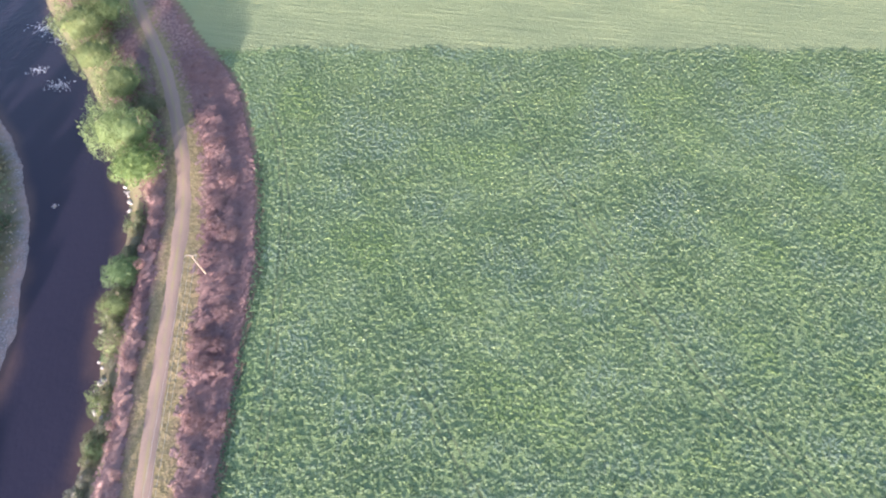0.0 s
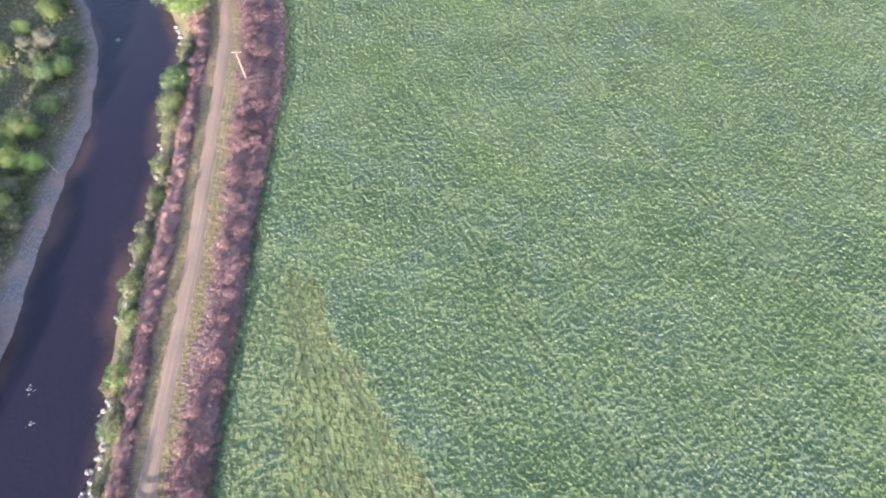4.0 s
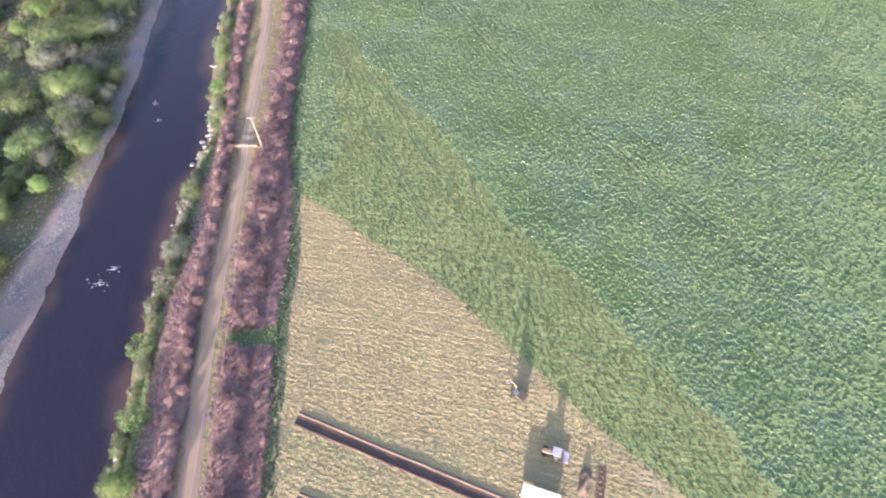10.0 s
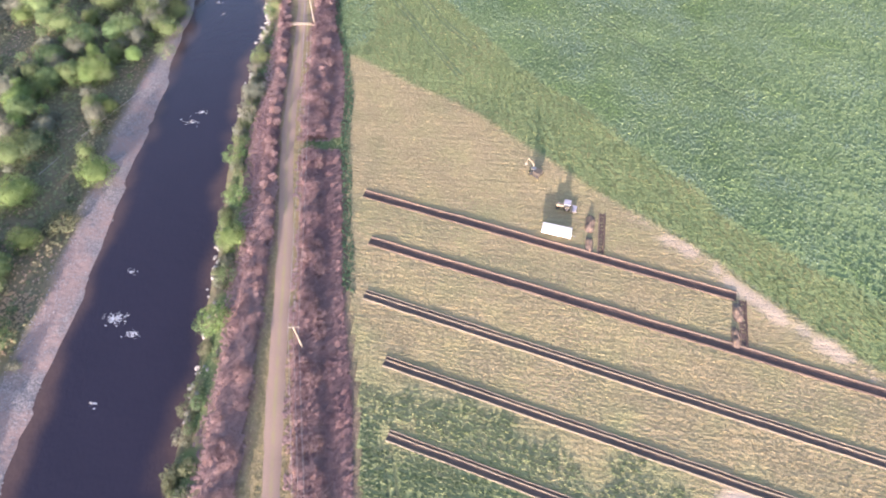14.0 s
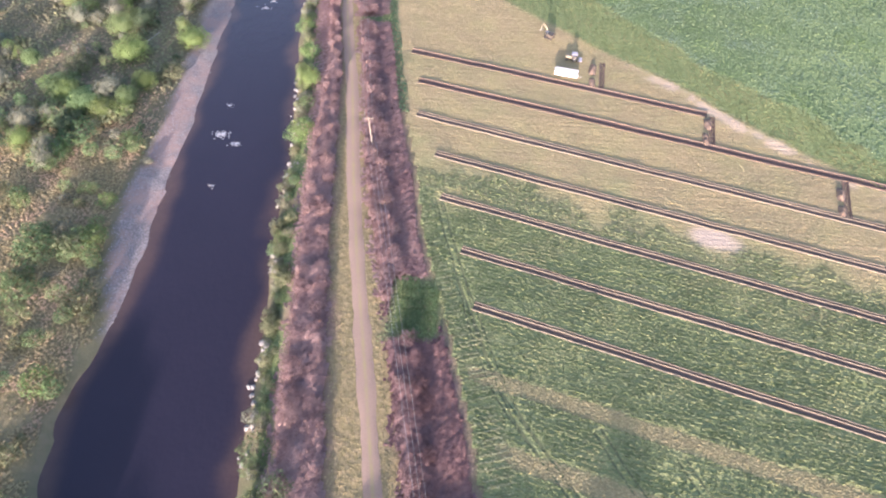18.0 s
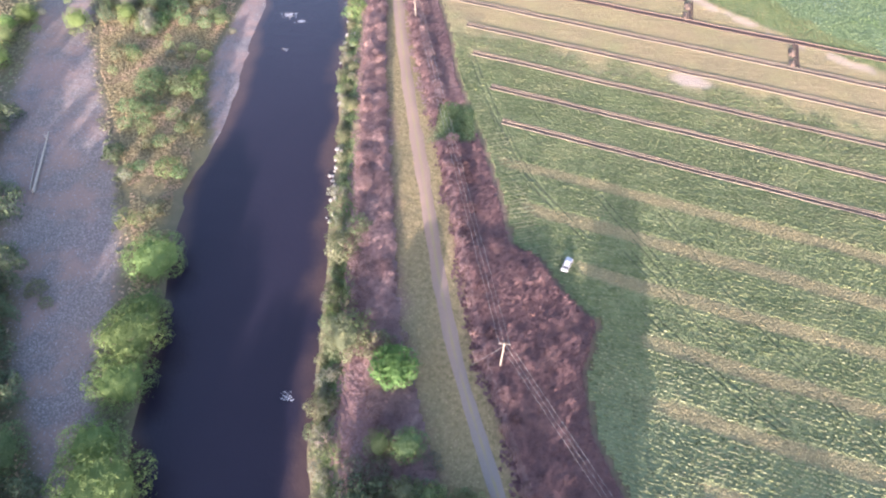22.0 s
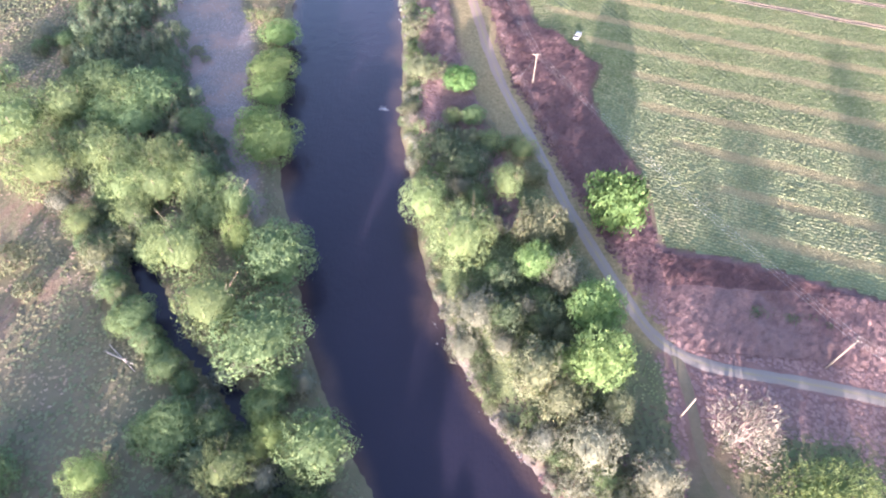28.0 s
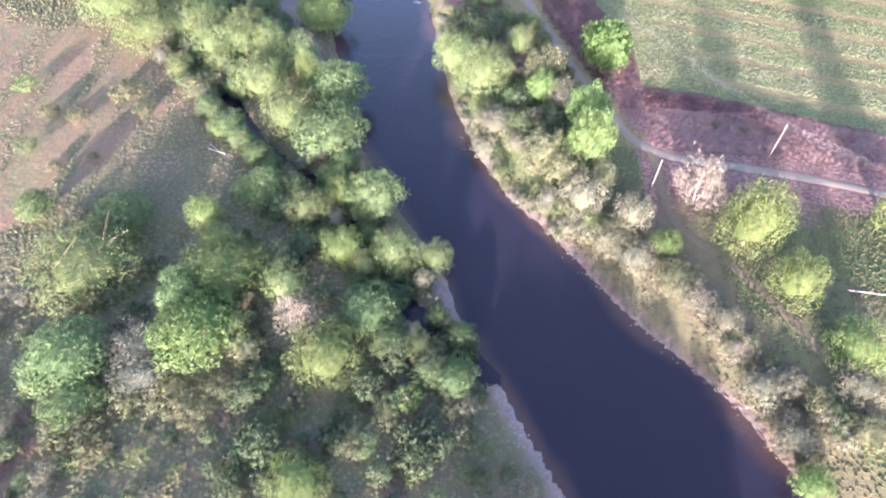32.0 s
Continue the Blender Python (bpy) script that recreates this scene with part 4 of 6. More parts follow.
ISLAND = [("v", -104.6, -36.7, 5, 7.1), ("v", -94.7, -46.0, 5, 5.9), ("v", -98.7, -56.0, 5, 5.7), ("o", -88.5, -35.2, 5, 7.1),
    ("v", -85.3, -88.6, 5, 6.0), ("v", -76.0, -85.1, 5, 5.2), ("v", -83.7, -100.6, 5, 4.6), ("o", -68.6, -100.9, 4, 4.6),
    ("b", -68.5, -122.3, 4, 4.0), ("y", -73.3, -141.3, 4, 3.5), ("o", -104.2, -70.8, 4, 4.6), ("g", -71.8, -53.4, 2, 1.7),
    ("d", -86.3, -117.9, 4, 3.7)]
ISLAND_NORTH = [("v", -108.5, -26.3, 6, 6.3), ("v", -98.4, -32.2, 6, 5.6), ("d", -99.4, -42.0, 5, 5.4), ("b", -98.3, -53.2, 5, 4.6),
    ("y", -93.6, -7.4, 8, 6.0), ("o", -109.0, -14.0, 5, 5.6), ("v", -87.5, -85.7, 5, 5.1), ("o", -78.4, -85.8, 5, 4.3),
    ("b", -73.1, -82.6, 5, 3.7), ("b", -75.3, -70.2, 4, 2.8), ("y", -76.6, 3.6, 6, 5.8), ("g", -70.8, -53.6, 2.5, 1.5),
    ("w", -103.0, 7.2, 7, 5.9), ("d", -98.0, 11.9, 6, 6.0), ("o", -78.6, -13.7, 4, 4.6), ("y", -103.3, -49.1, 4, 3.0)]
plant_all([(k, x + 1.2, y, h * 1.1, r * 1.18) for k, x, y, h, r in LEFT_BANK_WILLOWS])
plant_all([(k, x, y, h * 1.18 if h > 8.5 else h, r) for k, x, y, h, r in RIGHT_GROVE])
plant_all([({"v": "w", "d": "v", "o": "g"}.get(k, k), x, y, h, r * 0.74) for k, x, y, h, r in WOOD_LEFT + WOOD_NORTH])
for group in (LEFT_GROVE, LEFT_GROVE_SHRUBS, LEFT_BEND, LEFT_BEND_SHRUBS, MEADOW_SHRUBS, LEFT_SOUTH, YOUNG_WOOD, YOUNG_WOOD_EDGE, RIGHT_GROVE_SOUTH, RIGHT_SOUTH, BANK_NORTH, BANK_MIDDLE,
              BANK_TRENCHES, BANK_SOUTH, BANK_ROAD, ISLAND, ISLAND_NORTH):
    plant_all(group)

# ---- ground cover too fine to count ----
def ground_z(x, y):
    return float(height(np.array([x]), np.array([y]))[0])


def clumps(name, x, y, z, radius, tall, mat, label, category, seed, ring=8, along=None, stretch=1.0, thin=0.5):
    """Many leafy clumps joined in one mesh: each a ragged star of leaves round a raised heart."""
    rng = np.random.default_rng(seed)
    n = len(x)
    a = np.arange(ring) * 2 * np.pi / ring + rng.uniform(0, 6.28, n)[:, None]
    far = np.where(np.arange(ring) % 2 == 0, 1.0, thin) * rng.uniform(0.65, 1.25, (n, ring)) * np.asarray(radius)[..., None] * np.ones((n, 1))
    up = np.where(np.arange(ring) % 2 == 0, 0.45, 0.05) * rng.uniform(0.3, 1.5, (n, ring)) * np.asarray(tall)[..., None] * np.ones((n, 1))
    dx, dy = np.cos(a) * far, np.sin(a) * far
    if along is not None:
        c, s = math.cos(along), math.sin(along)
        u, v = (dx * c + dy * s) * stretch, (-dx * s + dy * c) / math.sqrt(stretch)
        dx, dy = u * c - v * s, u * s + v * c
    heart = np.stack([x + rng.normal(0, 0.15, n) * radius, y + rng.normal(0, 0.15, n) * radius, z + np.asarray(tall) * rng.uniform(0.6, 1.25, n)], 1)
    rim = np.stack([x[:, None] + dx, y[:, None] + dy, z[:, None] + up], 2)
    v = np.concatenate([heart[:, None], rim], 1).reshape(-1, 3)
    k = np.arange(n)[:, None, None] * (ring + 1)
    i = np.arange(ring)
    f = (k + np.stack([np.zeros(ring, int), 1 + i, 1 + (i + 1) % ring], 1)[None]).reshape(-1, 3)
    ob = new(name, mesh_np(name, v, f, mat, smooth=True))
    return tagged(ob, label, category, kind="stuff")


def scatter(x0, x1, y0, y1, gap, seed):
    rng = np.random.default_rng(seed)
    X, Y = np.meshgrid(np.arange(x0, x1, gap), np.arange(y0, y1, gap))
    return (X.ravel() + rng.uniform(-0.9, 0.9, X.size) * gap, Y.ravel() + rng.uniform(-0.9, 0.9, X.size) * gap, rng)


CROP_RUTS = [
    [(10, 251.8), (24.3, 224.5), (37, 206), (52, 185), (62, 171), (78.5, 156), (92, 143), (104, 131), (150, 92)],
    [(0, 165.6), (11.5, 151.6), (28.7, 126.6), (38.9, 114.9), (53.5, 98.4), (67.6, 83.8), (82.5, 67), (97.4, 55.7), (110, 45.6)],
    [(-17.9, 118.7), (-1.6, 86.9), (11.4, 65.8), (22, 50.6)], [(-6, 108), (2.9, 96.1), (14.8, 77.8), (27.1, 63.3)],
    [(-50.6, 232.6), (-43.1, 220.2), (-36.2, 202), (-32.7, 185.4), (-28.9, 163), (-25, 140)]]
MOWN_RUTS = [
    [(52.9, -123.2), (69.9, -149.8), (74.4, -167.8)], [(69.5, -127.4), (82.7, -151.3), (97.6, -174.4), (105.9, -189.3)],
    [(61.2, -158.3), (77.8, -176.2), (88.8, -186.2)], [(58.6, -141.2), (79.6, -167.3)],
    [(14.6, -63), (19.8, -78.8), (25.4, -99.6), (32.1, -116.8), (48.4, -137.7)], [(17.2, -73.1), (21.3, -84.4), (29.4, -106.7), (35.1, -119.8), (49.5, -139.1)]]


def rails(line, gauge=0.85):
    """The two ruts of a wheeled pass along a line, as arrays of places a metre apart."""
    p = np.array(line, float)
    seg = np.r_[0, np.cumsum(np.hypot(*np.diff(p, axis=0).T))]
    s = np.arange(0, seg[-1], 1.0)
    x, y = np.interp(s, seg, p[:, 0]), np.interp(s, seg, p[:, 1])
    k = np.ones(11) / 11
    if len(s) > 24:
        x[5:-5], y[5:-5] = np.convolve(x, k, "valid"), np.convolve(y, k, "valid")
    x += (fbm(s, s * 0 + p[0, 0], 14, 91) - 0.5) * 1.2
    tx, ty = np.gradient(x), np.gradient(y)
    ln = np.hypot(tx, ty)
    return [(x + ty / ln * o, y - tx / ln * o) for o in (-gauge, gauge)]


RAILS = [r for line in CROP_RUTS + MOWN_RUTS for r in rails(line)]
rut_cells = {(int(np.floor(a * 2)), int(np.floor(b * 2))) for rx_, ry_ in RAILS for k in np.linspace(0, 0.95, 4)
             for a, b in zip(rx_[:-1] + np.diff(rx_) * k, ry_[:-1] + np.diff(ry_) * k)}


def on_wheel(x, y):
    """1 where a place lies in a wheel rut."""
    return np.array([(a, b) in rut_cells for a, b in zip(np.floor(x * 2).astype(int).tolist(), np.floor(y * 2).astype(int).tolist())], float)


def rut_strips(name, lines, mat, label):
    made = []
    for rx_, ry_ in (r for line in lines for r in rails(line)):
        tx, ty = np.gradient(rx_), np.gradient(ry_)
        ln = np.hypot(tx, ty)
        w = 0.17 + 0.12 * fbm(rx_, ry_, 6, 95)
        u = np.array([-1, 0, 1.0])
        X, Y = rx_[:, None] + (ty / ln * w)[:, None] * u, ry_[:, None] - (tx / ln * w)[:, None] * u
        v = np.stack([X, Y, field_height(X, Y) + 0.03 - 0.02 * (u == 0)], 2).reshape(-1, 3)
        f = grid_faces(len(rx_), 3)
        f = np.concatenate([f[:, :3], f[:, [0, 2, 3]]])
        made.append((v, f, v))
    v, f, _ = join(made)
    tagged(new(name, mesh_np(name, v, f, mat)), label, "wheel ruts", kind="stuff")


rut_strips("crop_wheel_ruts", CROP_RUTS, plain_material("pressed_crop_soil", (0.070, 0.098, 0.050), (0.105, 0.138, 0.070), 2.0), "dark pressed wheel ruts running through the crop")
rut_strips("mown_wheel_ruts", MOWN_RUTS, plain_material("pressed_grass", (0.075, 0.090, 0.045), (0.115, 0.135, 0.070), 2.0), "pressed green wheel ruts across the mown grass")
M_LUSH = leaf_material("crop_leaves", (0.122, 0.188, 0.090), (0.172, 0.252, 0.128), (0.258, 0.338, 0.205), 0.4,
                       ((0.06, (0.200, 0.280, 0.200), 0.48, 0.62), (0.035, (0.165, 0.255, 0.100), 0.50, 0.64)))
M_BAND = leaf_material("mown_band_grass", (0.104, 0.136, 0.058), (0.144, 0.176, 0.078), (0.205, 0.226, 0.108), 0.35, ((0.06, (0.250, 0.238, 0.122), 0.46, 0.62),))
M_HEDGE_SHADE = leaf_material("headland_grass", (0.062, 0.118, 0.068), (0.092, 0.160, 0.090), (0.138, 0.212, 0.124), 0.4)
M_STRAW = leaf_material("stubble_straw", (0.195, 0.160, 0.092), (0.250, 0.208, 0.122), (0.310, 0.262, 0.160), 0.25, ((0.05, (0.235, 0.225, 0.115), 0.45, 0.65),))
M_HAY = leaf_material("raked_hay", (0.198, 0.178, 0.096), (0.258, 0.226, 0.128), (0.325, 0.280, 0.164), 0.2)
M_ROWS = leaf_material("cut_grass", (0.108, 0.146, 0.066), (0.165, 0.208, 0.100), (0.250, 0.282, 0.155), 0.3, ((0.08, (0.30, 0.31, 0.17), 0.52, 0.72),))
M_PALE = leaf_material("pale_cut_grass", (0.155, 0.19, 0.092), (0.235, 0.265, 0.145), (0.32, 0.34, 0.205), 0.3, ((0.08, (0.36, 0.35, 0.22), 0.5, 0.7),))
M_DRY = leaf_material("dry_verge_grass", (0.140, 0.122, 0.062), (0.215, 0.178, 0.098), (0.31, 0.25, 0.148), 0.2)
M_BRACKEN = leaf_material("low_bracken", (0.178, 0.112, 0.110), (0.240, 0.158, 0.154), (0.312, 0.222, 0.208), 0.3, ((0.15, (0.265, 0.185, 0.175), 0.50, 0.7), (0.035, (0.150, 0.092, 0.098), 0.50, 0.62)))
M_MAROON = leaf_material("dead_heather", (0.088, 0.050, 0.054), (0.128, 0.076, 0.080), (0.190, 0.122, 0.122), 0.3, ((0.12, (0.20, 0.118, 0.112), 0.54, 0.7),))
M_UNDER = leaf_material("undergrowth", (0.105, 0.122, 0.068), (0.165, 0.182, 0.102), (0.240, 0.242, 0.142), 0.3, ((0.06, (0.20, 0.175, 0.12), 0.48, 0.64),))
# dull tone carries the shade that trees to the south throw on this slope
M_SLOPE_SHADE = leaf_material("slope_grass", (0.070, 0.076, 0.048), (0.112, 0.115, 0.072), (0.170, 0.160, 0.105), 0.2, ((0.08, (0.165, 0.125, 0.10), 0.48, 0.62),))
M_HEATH = leaf_material("pinkish_heath", (0.18, 0.125, 0.095), (0.30, 0.22, 0.165), (0.42, 0.33, 0.25), 0.2, ((0.07, (0.28, 0.255, 0.14), 0.45, 0.6),))
M_GOLD = leaf_material("golden_island_grass", (0.21, 0.17, 0.095), (0.285, 0.235, 0.135), (0.36, 0.30, 0.185), 0.25, ((0.09, (0.36, 0.25, 0.18), 0.5, 0.62),))
M_PLOT = leaf_material("ploughed_plot_litter", (0.132, 0.094, 0.070), (0.190, 0.140, 0.102), (0.255, 0.198, 0.148), 0.1, ((0.05, (0.185, 0.175, 0.105), 0.5, 0.6),))

x, y, rng = scatter(-112, 172, -70, 334, 0.82, 1)
keep = in_field(x, y, 1.0)
x, y = x[keep], y[keep]
zn = field_zones(x, y)
w = on_wheel(x, y)
dense = fbm(x, y, 18, 71)
p = rng.uniform(0, 1, len(x))
far_off = step(80, 140, x - (y * 0.1)) * 0.5
lush = (zn["lush"] > p) & (w < 0.7) & (p > far_off)
size = (1 - 0.35 * zn["band"]) * (0.40 + 0.22 * fbm(x, y, 6, 72)) + 0.24 * rng.uniform(0, 1, len(x)) ** 2
clumps("crop_clumps", x[lush], y[lush], field_height(x[lush], y[lush]), size[lush], size[lush] * (0.28 + 0.24 * dense[lush]), M_LUSH,
       "leafy blue-green clumps of a tall field crop", "crop", 11, 6)
band = (zn["band"] > p) & (w < 0.7)
clumps("mown_grass", x[band], y[band], field_height(x[band], y[band]), size[band] * 0.66, size[band] * 0.30, M_BAND,
       "short yellow-green grass of the mown band", "grass", 12, 5, -0.95, 2.6)

# the hedge's shadow on the field edge, put into darker grass clumps
x, y, rng = scatter(-110, 10, -30, 215, 0.55, 12)
head = x - field_left(y)
keep = (head > -0.8) & (head < 1.7 + 1.6 * (fbm(x, y, 9, 61) - 0.4))
x, y = x[keep], y[keep]
clumps("headland_grass", x, y, height(x, y), 0.34, 0.34 + 0.2 * fbm(x, y, 4, 62), M_HEDGE_SHADE, "dark lush grass on the headland beside the hedge", "grass", 29, 6)


def in_rows(x, y, gap, pull):
    """Draws scattered places towards rows that lie along the trenches."""
    across = y - SLOPE * x
    row = np.round(across / gap) * gap
    return y + (row - across) * pull


TRENCHES = [((0, 0.4), (92.0, -23.6), 1.5), ((4, -14.9), (160, -56.0), 1.5), ((5.2, -30.6), (175, -76.5), 1.65), ((12.3, -47), (175, -91.0), 1.6), ((15.3, -63), (175, -106.5), 1.55),
            ((22, -80), (175, -121.5), 1.5), ((26, -96), (175, -137.5), 1.5)]


def near_trench(x, y):
    hit = np.zeros(len(x), bool)
    for (xa, ya), (xb, yb), w in TRENCHES:
        k = np.clip(((x - xa) * (xb - xa) + (y - ya) * (yb - ya)) / ((xb - xa) ** 2 + (yb - ya) ** 2), 0, 1)
        hit |= np.hypot(x - xa - k * (xb - xa), y - ya - k * (yb - ya)) < w
    return hit


x, y, rng = scatter(-15, 168, -255, 62, 0.60, 2)
y0 = y
y = in_rows(x, y, 1.1, 0.45)
keep = in_field(x, y, 0.8) & ~near_trench(x, y)
x, y = x[keep], y[keep]
zn = field_zones(x, y)
p = rng.uniform(0, 1, len(x))
straw = (zn["stubble"] > p) & (zn["bare"] < 0.4) & (p < 0.85)
clumps("straw_stubble", x[straw], y[straw], field_height(x[straw], y[straw]), 0.22, 0.085, M_STRAW, "pale straw stubble in drilled rows", "stubble", 13, 5, math.atan(SLOPE), 2.2)
dry = (zn["strip"] > 0.45) & (zn["stubble"] < 0.4)
rowy = ~straw & ~dry & (on_wheel(x, y) < 0.35) & (zn["stubble"] < 0.5) & (zn["band"] + zn["lush"] < 0.5) & (zn["bare"] < 0.4) & (p < 0.93)
patch = fbm(x, y, 5, 73)
light = zn["pale"] > rng.uniform(0, 1, len(x))
for mask, mat, name, words in ((rowy & ~light, M_ROWS, "cut_grass", "cut green grass lying in loose rows"), (rowy & light, M_PALE, "pale_cut_grass", "pale sunlit cut grass drying in rows")):
    clumps(name, x[mask], y[mask], field_height(x[mask], y[mask]), 0.29 + 0.13 * (patch[mask] - 0.4), (0.22 + 0.20 * np.clip(patch[mask] - 0.3, 0, 1)) * (1 + 0.4 * light[mask]), mat,
           words, "grass", 15, 5, math.atan(SLOPE), 1.8)


x, y, rng = scatter(20, 168, -255, -80, 0.42, 8)
keep = in_field(x, y, 0.8)
x, y = x[keep], y[keep]
zn = field_zones(x, y)
dry = (zn["strip"] > 0.35 + 0.4 * rng.uniform(0, 1, len(x)) ** 2) & (zn["stubble"] < 0.4)
clumps("raked_hay", x[dry], y[dry], field_height(x[dry], y[dry]), 0.27, 0.14 * zn["strip"][dry], M_HAY, "raked yellow hay lying in long strips", "hay", 14, 5, math.atan(SLOPE), 1.5)


sx_, sy_ = [], []
rg_s = np.random.default_rng(53)
for y0 in np.arange(-146, -62, 1.55):
    x0 = float(field_left(y0)) + 1.6
    y0 += float(rg_s.uniform(-0.5, 0.5))
    n = 1.6 + 4.0 * step(-75, -115, np.array(y0)) + float(rg_s.uniform(-0.8, 0.8))
    k = np.arange(0, float(n), 0.32)
    sx_.append(x0 + k + rg_s.normal(0, 0.08, len(k)))
    sy_.append(y0 + 0.30 * k + rg_s.normal(0, 0.10, len(k)))
sx_, sy_ = np.concatenate(sx_), np.concatenate(sy_)
ok = in_field(sx_, sy_, 0.8) & ~near_trench(sx_, sy_)
sx_, sy_ = sx_[ok], sy_[ok]
clumps("combed_swath", sx_, sy_, field_height(sx_, sy_), 0.30, 0.24, M_PALE, "pale swaths of cut grass combed across the headland", "grass", 28, 5, 0.3, 1.7)


def sample_ground(x, y, grid):
    """The value of a ground-sheet array at places x, y."""
    i = np.clip(np.searchsorted(gx, x), 0, len(gx) - 1)
    j = np.clip(np.searchsorted(gy, y), 0, len(gy) - 1)
    return grid.reshape(len(gx), len(gy))[i, j]


x, y, rng = scatter(-150, 150, -400, 325, 0.82, 3)
br, ve, gr = (sample_ground(x, y, a) for a in (bracken, verge, grass))
p = rng.uniform(0, 1, len(x))
off_road = np.abs(x - road_x(y)) > 1.25 + 1.1 * fbm(x, y, 5, 66)
ruts = (np.abs(x - road_x(y)) < 0.42) & (fbm(x, y, 12, 67) > 0.42) & (y > -30)
off_road &= ~((x > 56) & (np.abs(y - np.interp(x, bend_x[-9:], bend_y[-9:])) < 2.3))
ok = off_road & ~in_field(x, y, -0.6)
b = ok & (br > p) & (ve < 0.5) & (gr < 0.5)
near_field = 1 - step(1.0, 5.0, field_left(y) - x)
tall = 0.16 + 0.30 * fbm(x, y, 4, 81) ** 2 + 0.35 * near_field * (y > -240)
low = b & (x > road_x(y)) & (y < -97) & (y > -250)
b &= ~low
clumps("low_bracken", x[b], y[b], height(x[b], y[b]), 0.5 + 0.2 * tall[b], tall[b] * 0.6, M_BRACKEN, "low purple-brown dead bracken", "bracken", 16, 7, thin=0.7)
clumps("low_heather", x[low], y[low], height(x[low], y[low]), 0.5 + 0.2 * tall[low], tall[low] * 0.6, M_MAROON, "low dark maroon dead heather", "heather", 30, 7, thin=0.7)
v_ = ok & (ve > 0.25 + 0.5 * p) | ruts & (p < 0.6)
clumps("verge_grass", x[v_], y[v_], height(x[v_], y[v_]), 0.27, 0.12, M_DRY, "dry yellow grass on the track's verges", "grass", 17, 6)
g_ = ok & (gr > 0.2 + 0.5 * p)
s_ = g_ & (y < -280)
g_ &= ~s_
clumps("slope_grass", x[s_], y[s_], height(x[s_], y[s_]), 0.4, 0.34, M_SLOPE_SHADE, "dull olive grass on the river bank slope", "grass", 26, 6)
clumps("bank_grass", x[g_], y[g_], height(x[g_], y[g_]), 0.34, 0.2, M_ROWS, "green grass on the river bank", "grass", 18, 6)

x, y, rng = scatter(-190, 60, -425, 315, 1.05, 4)
gv, md = sample_ground(x, y, gravel), sample_ground(x, y, meadow)
ld = water_left(y) - x
p = rng.uniform(0, 1, len(x))
dens = fbm(x, y, 16, 91)
hz = height(x, y)
u = (ld > 1.5) & (gv < 0.25) & (hz > WATER + 0.35)
plot = u & (md > 0.25 + 0.5 * p)
island = (y < -50) & (y > -155) & (x > plain_r(y))
heath = u & ~plot & ((dens > 0.52) | island) & (p < 0.62) & (y > -292)
thinly = 0.74 + 0.2 * step(-292, -310, y)
under = u & ~heath & ~plot & ~island & (p < thinly)
big = (0.30 + 0.9 * fbm(x, y, 7, 93) ** 2) * (1 - 0.45 * step(-215, -240, y))
clumps("undergrowth", x[under], y[under], hz[under], 0.45 + 0.4 * big[under], big[under] * 0.95, M_UNDER, "dark tangled undergrowth on the flood plain", "undergrowth", 19, 6, thin=0.7)
heath &= ~island
clumps("heath_grass", x[heath], y[heath], hz[heath], 0.5, 0.17, M_HEATH, "pinkish dry heath grass", "grass", 20, 5)

clumps("plot_litter", x[plot], y[plot], hz[plot], 0.45, 0.09, M_PLOT, "pinkish dry litter on ploughed plots", "grass", 22, 5, 1.3, 1.8)
x, y, rng = scatter(-140, -50, -165, -25, 0.62, 9)
gold = (x > plain_r(y) + 1) & (water_left(y) - x > beach_width(y) + 2.2) & (y < -35) & (rng.uniform(0, 1, len(x)) < 0.85)
gold &= fbm(x, y, 7, 97) > 0.30
x, y = x[gold], y[gold]
clumps("island_grass", x, y, height(x, y), 0.5, 0.18 + 0.35 * fbm(x, y, 5, 98), M_GOLD, "golden dry grass of the river island", "grass", 24, 6)
x, y, rng = scatter(-170, 60, -420, 300, 0.75, 6)
gv = sample_ground(x, y, gravel)
hz = height(x, y)
st = (gv > 0.4) & (hz > WATER + 0.02) & (rng.uniform(0, 1, len(x)) < 0.5)
M_PEBBLE = leaf_material("river_pebbles", (0.145, 0.138, 0.145), (0.215, 0.206, 0.215), (0.305, 0.293, 0.303), 0.0)
clumps("pebbles", x[st], y[st], hz[st] - 0.02, 0.22, 0.12, M_PEBBLE, "grey rounded pebbles of the gravel bars", "pebbles", 23, 6, thin=0.9)

# ---- russet bracken bushes beside the track, one by one ----
bush_meshes = [crown_mesh("r", 700 + i, "dome" if i % 2 else "plume", 16, 1000, 0.052, 0.0, 0.26, 9, 0.45) for i in range(6)]
for me in bush_meshes:
    me.name = "bracken_bush"
heather_meshes = [crown_mesh("h", 760 + i, "dome" if i % 2 else "plume", 16, 1000, 0.052, 0.0, 0.26, 9, 0.45) for i in range(3)]
for me in heather_meshes:
    me.name = "heather_bush"
rg = np.random.default_rng(31)


def gap_for_gate(x, y):
    return 7 < x < 19 and -106 < y < -89 or abs(y - 20 - 0.2 * x) < 2.6 and x > -20


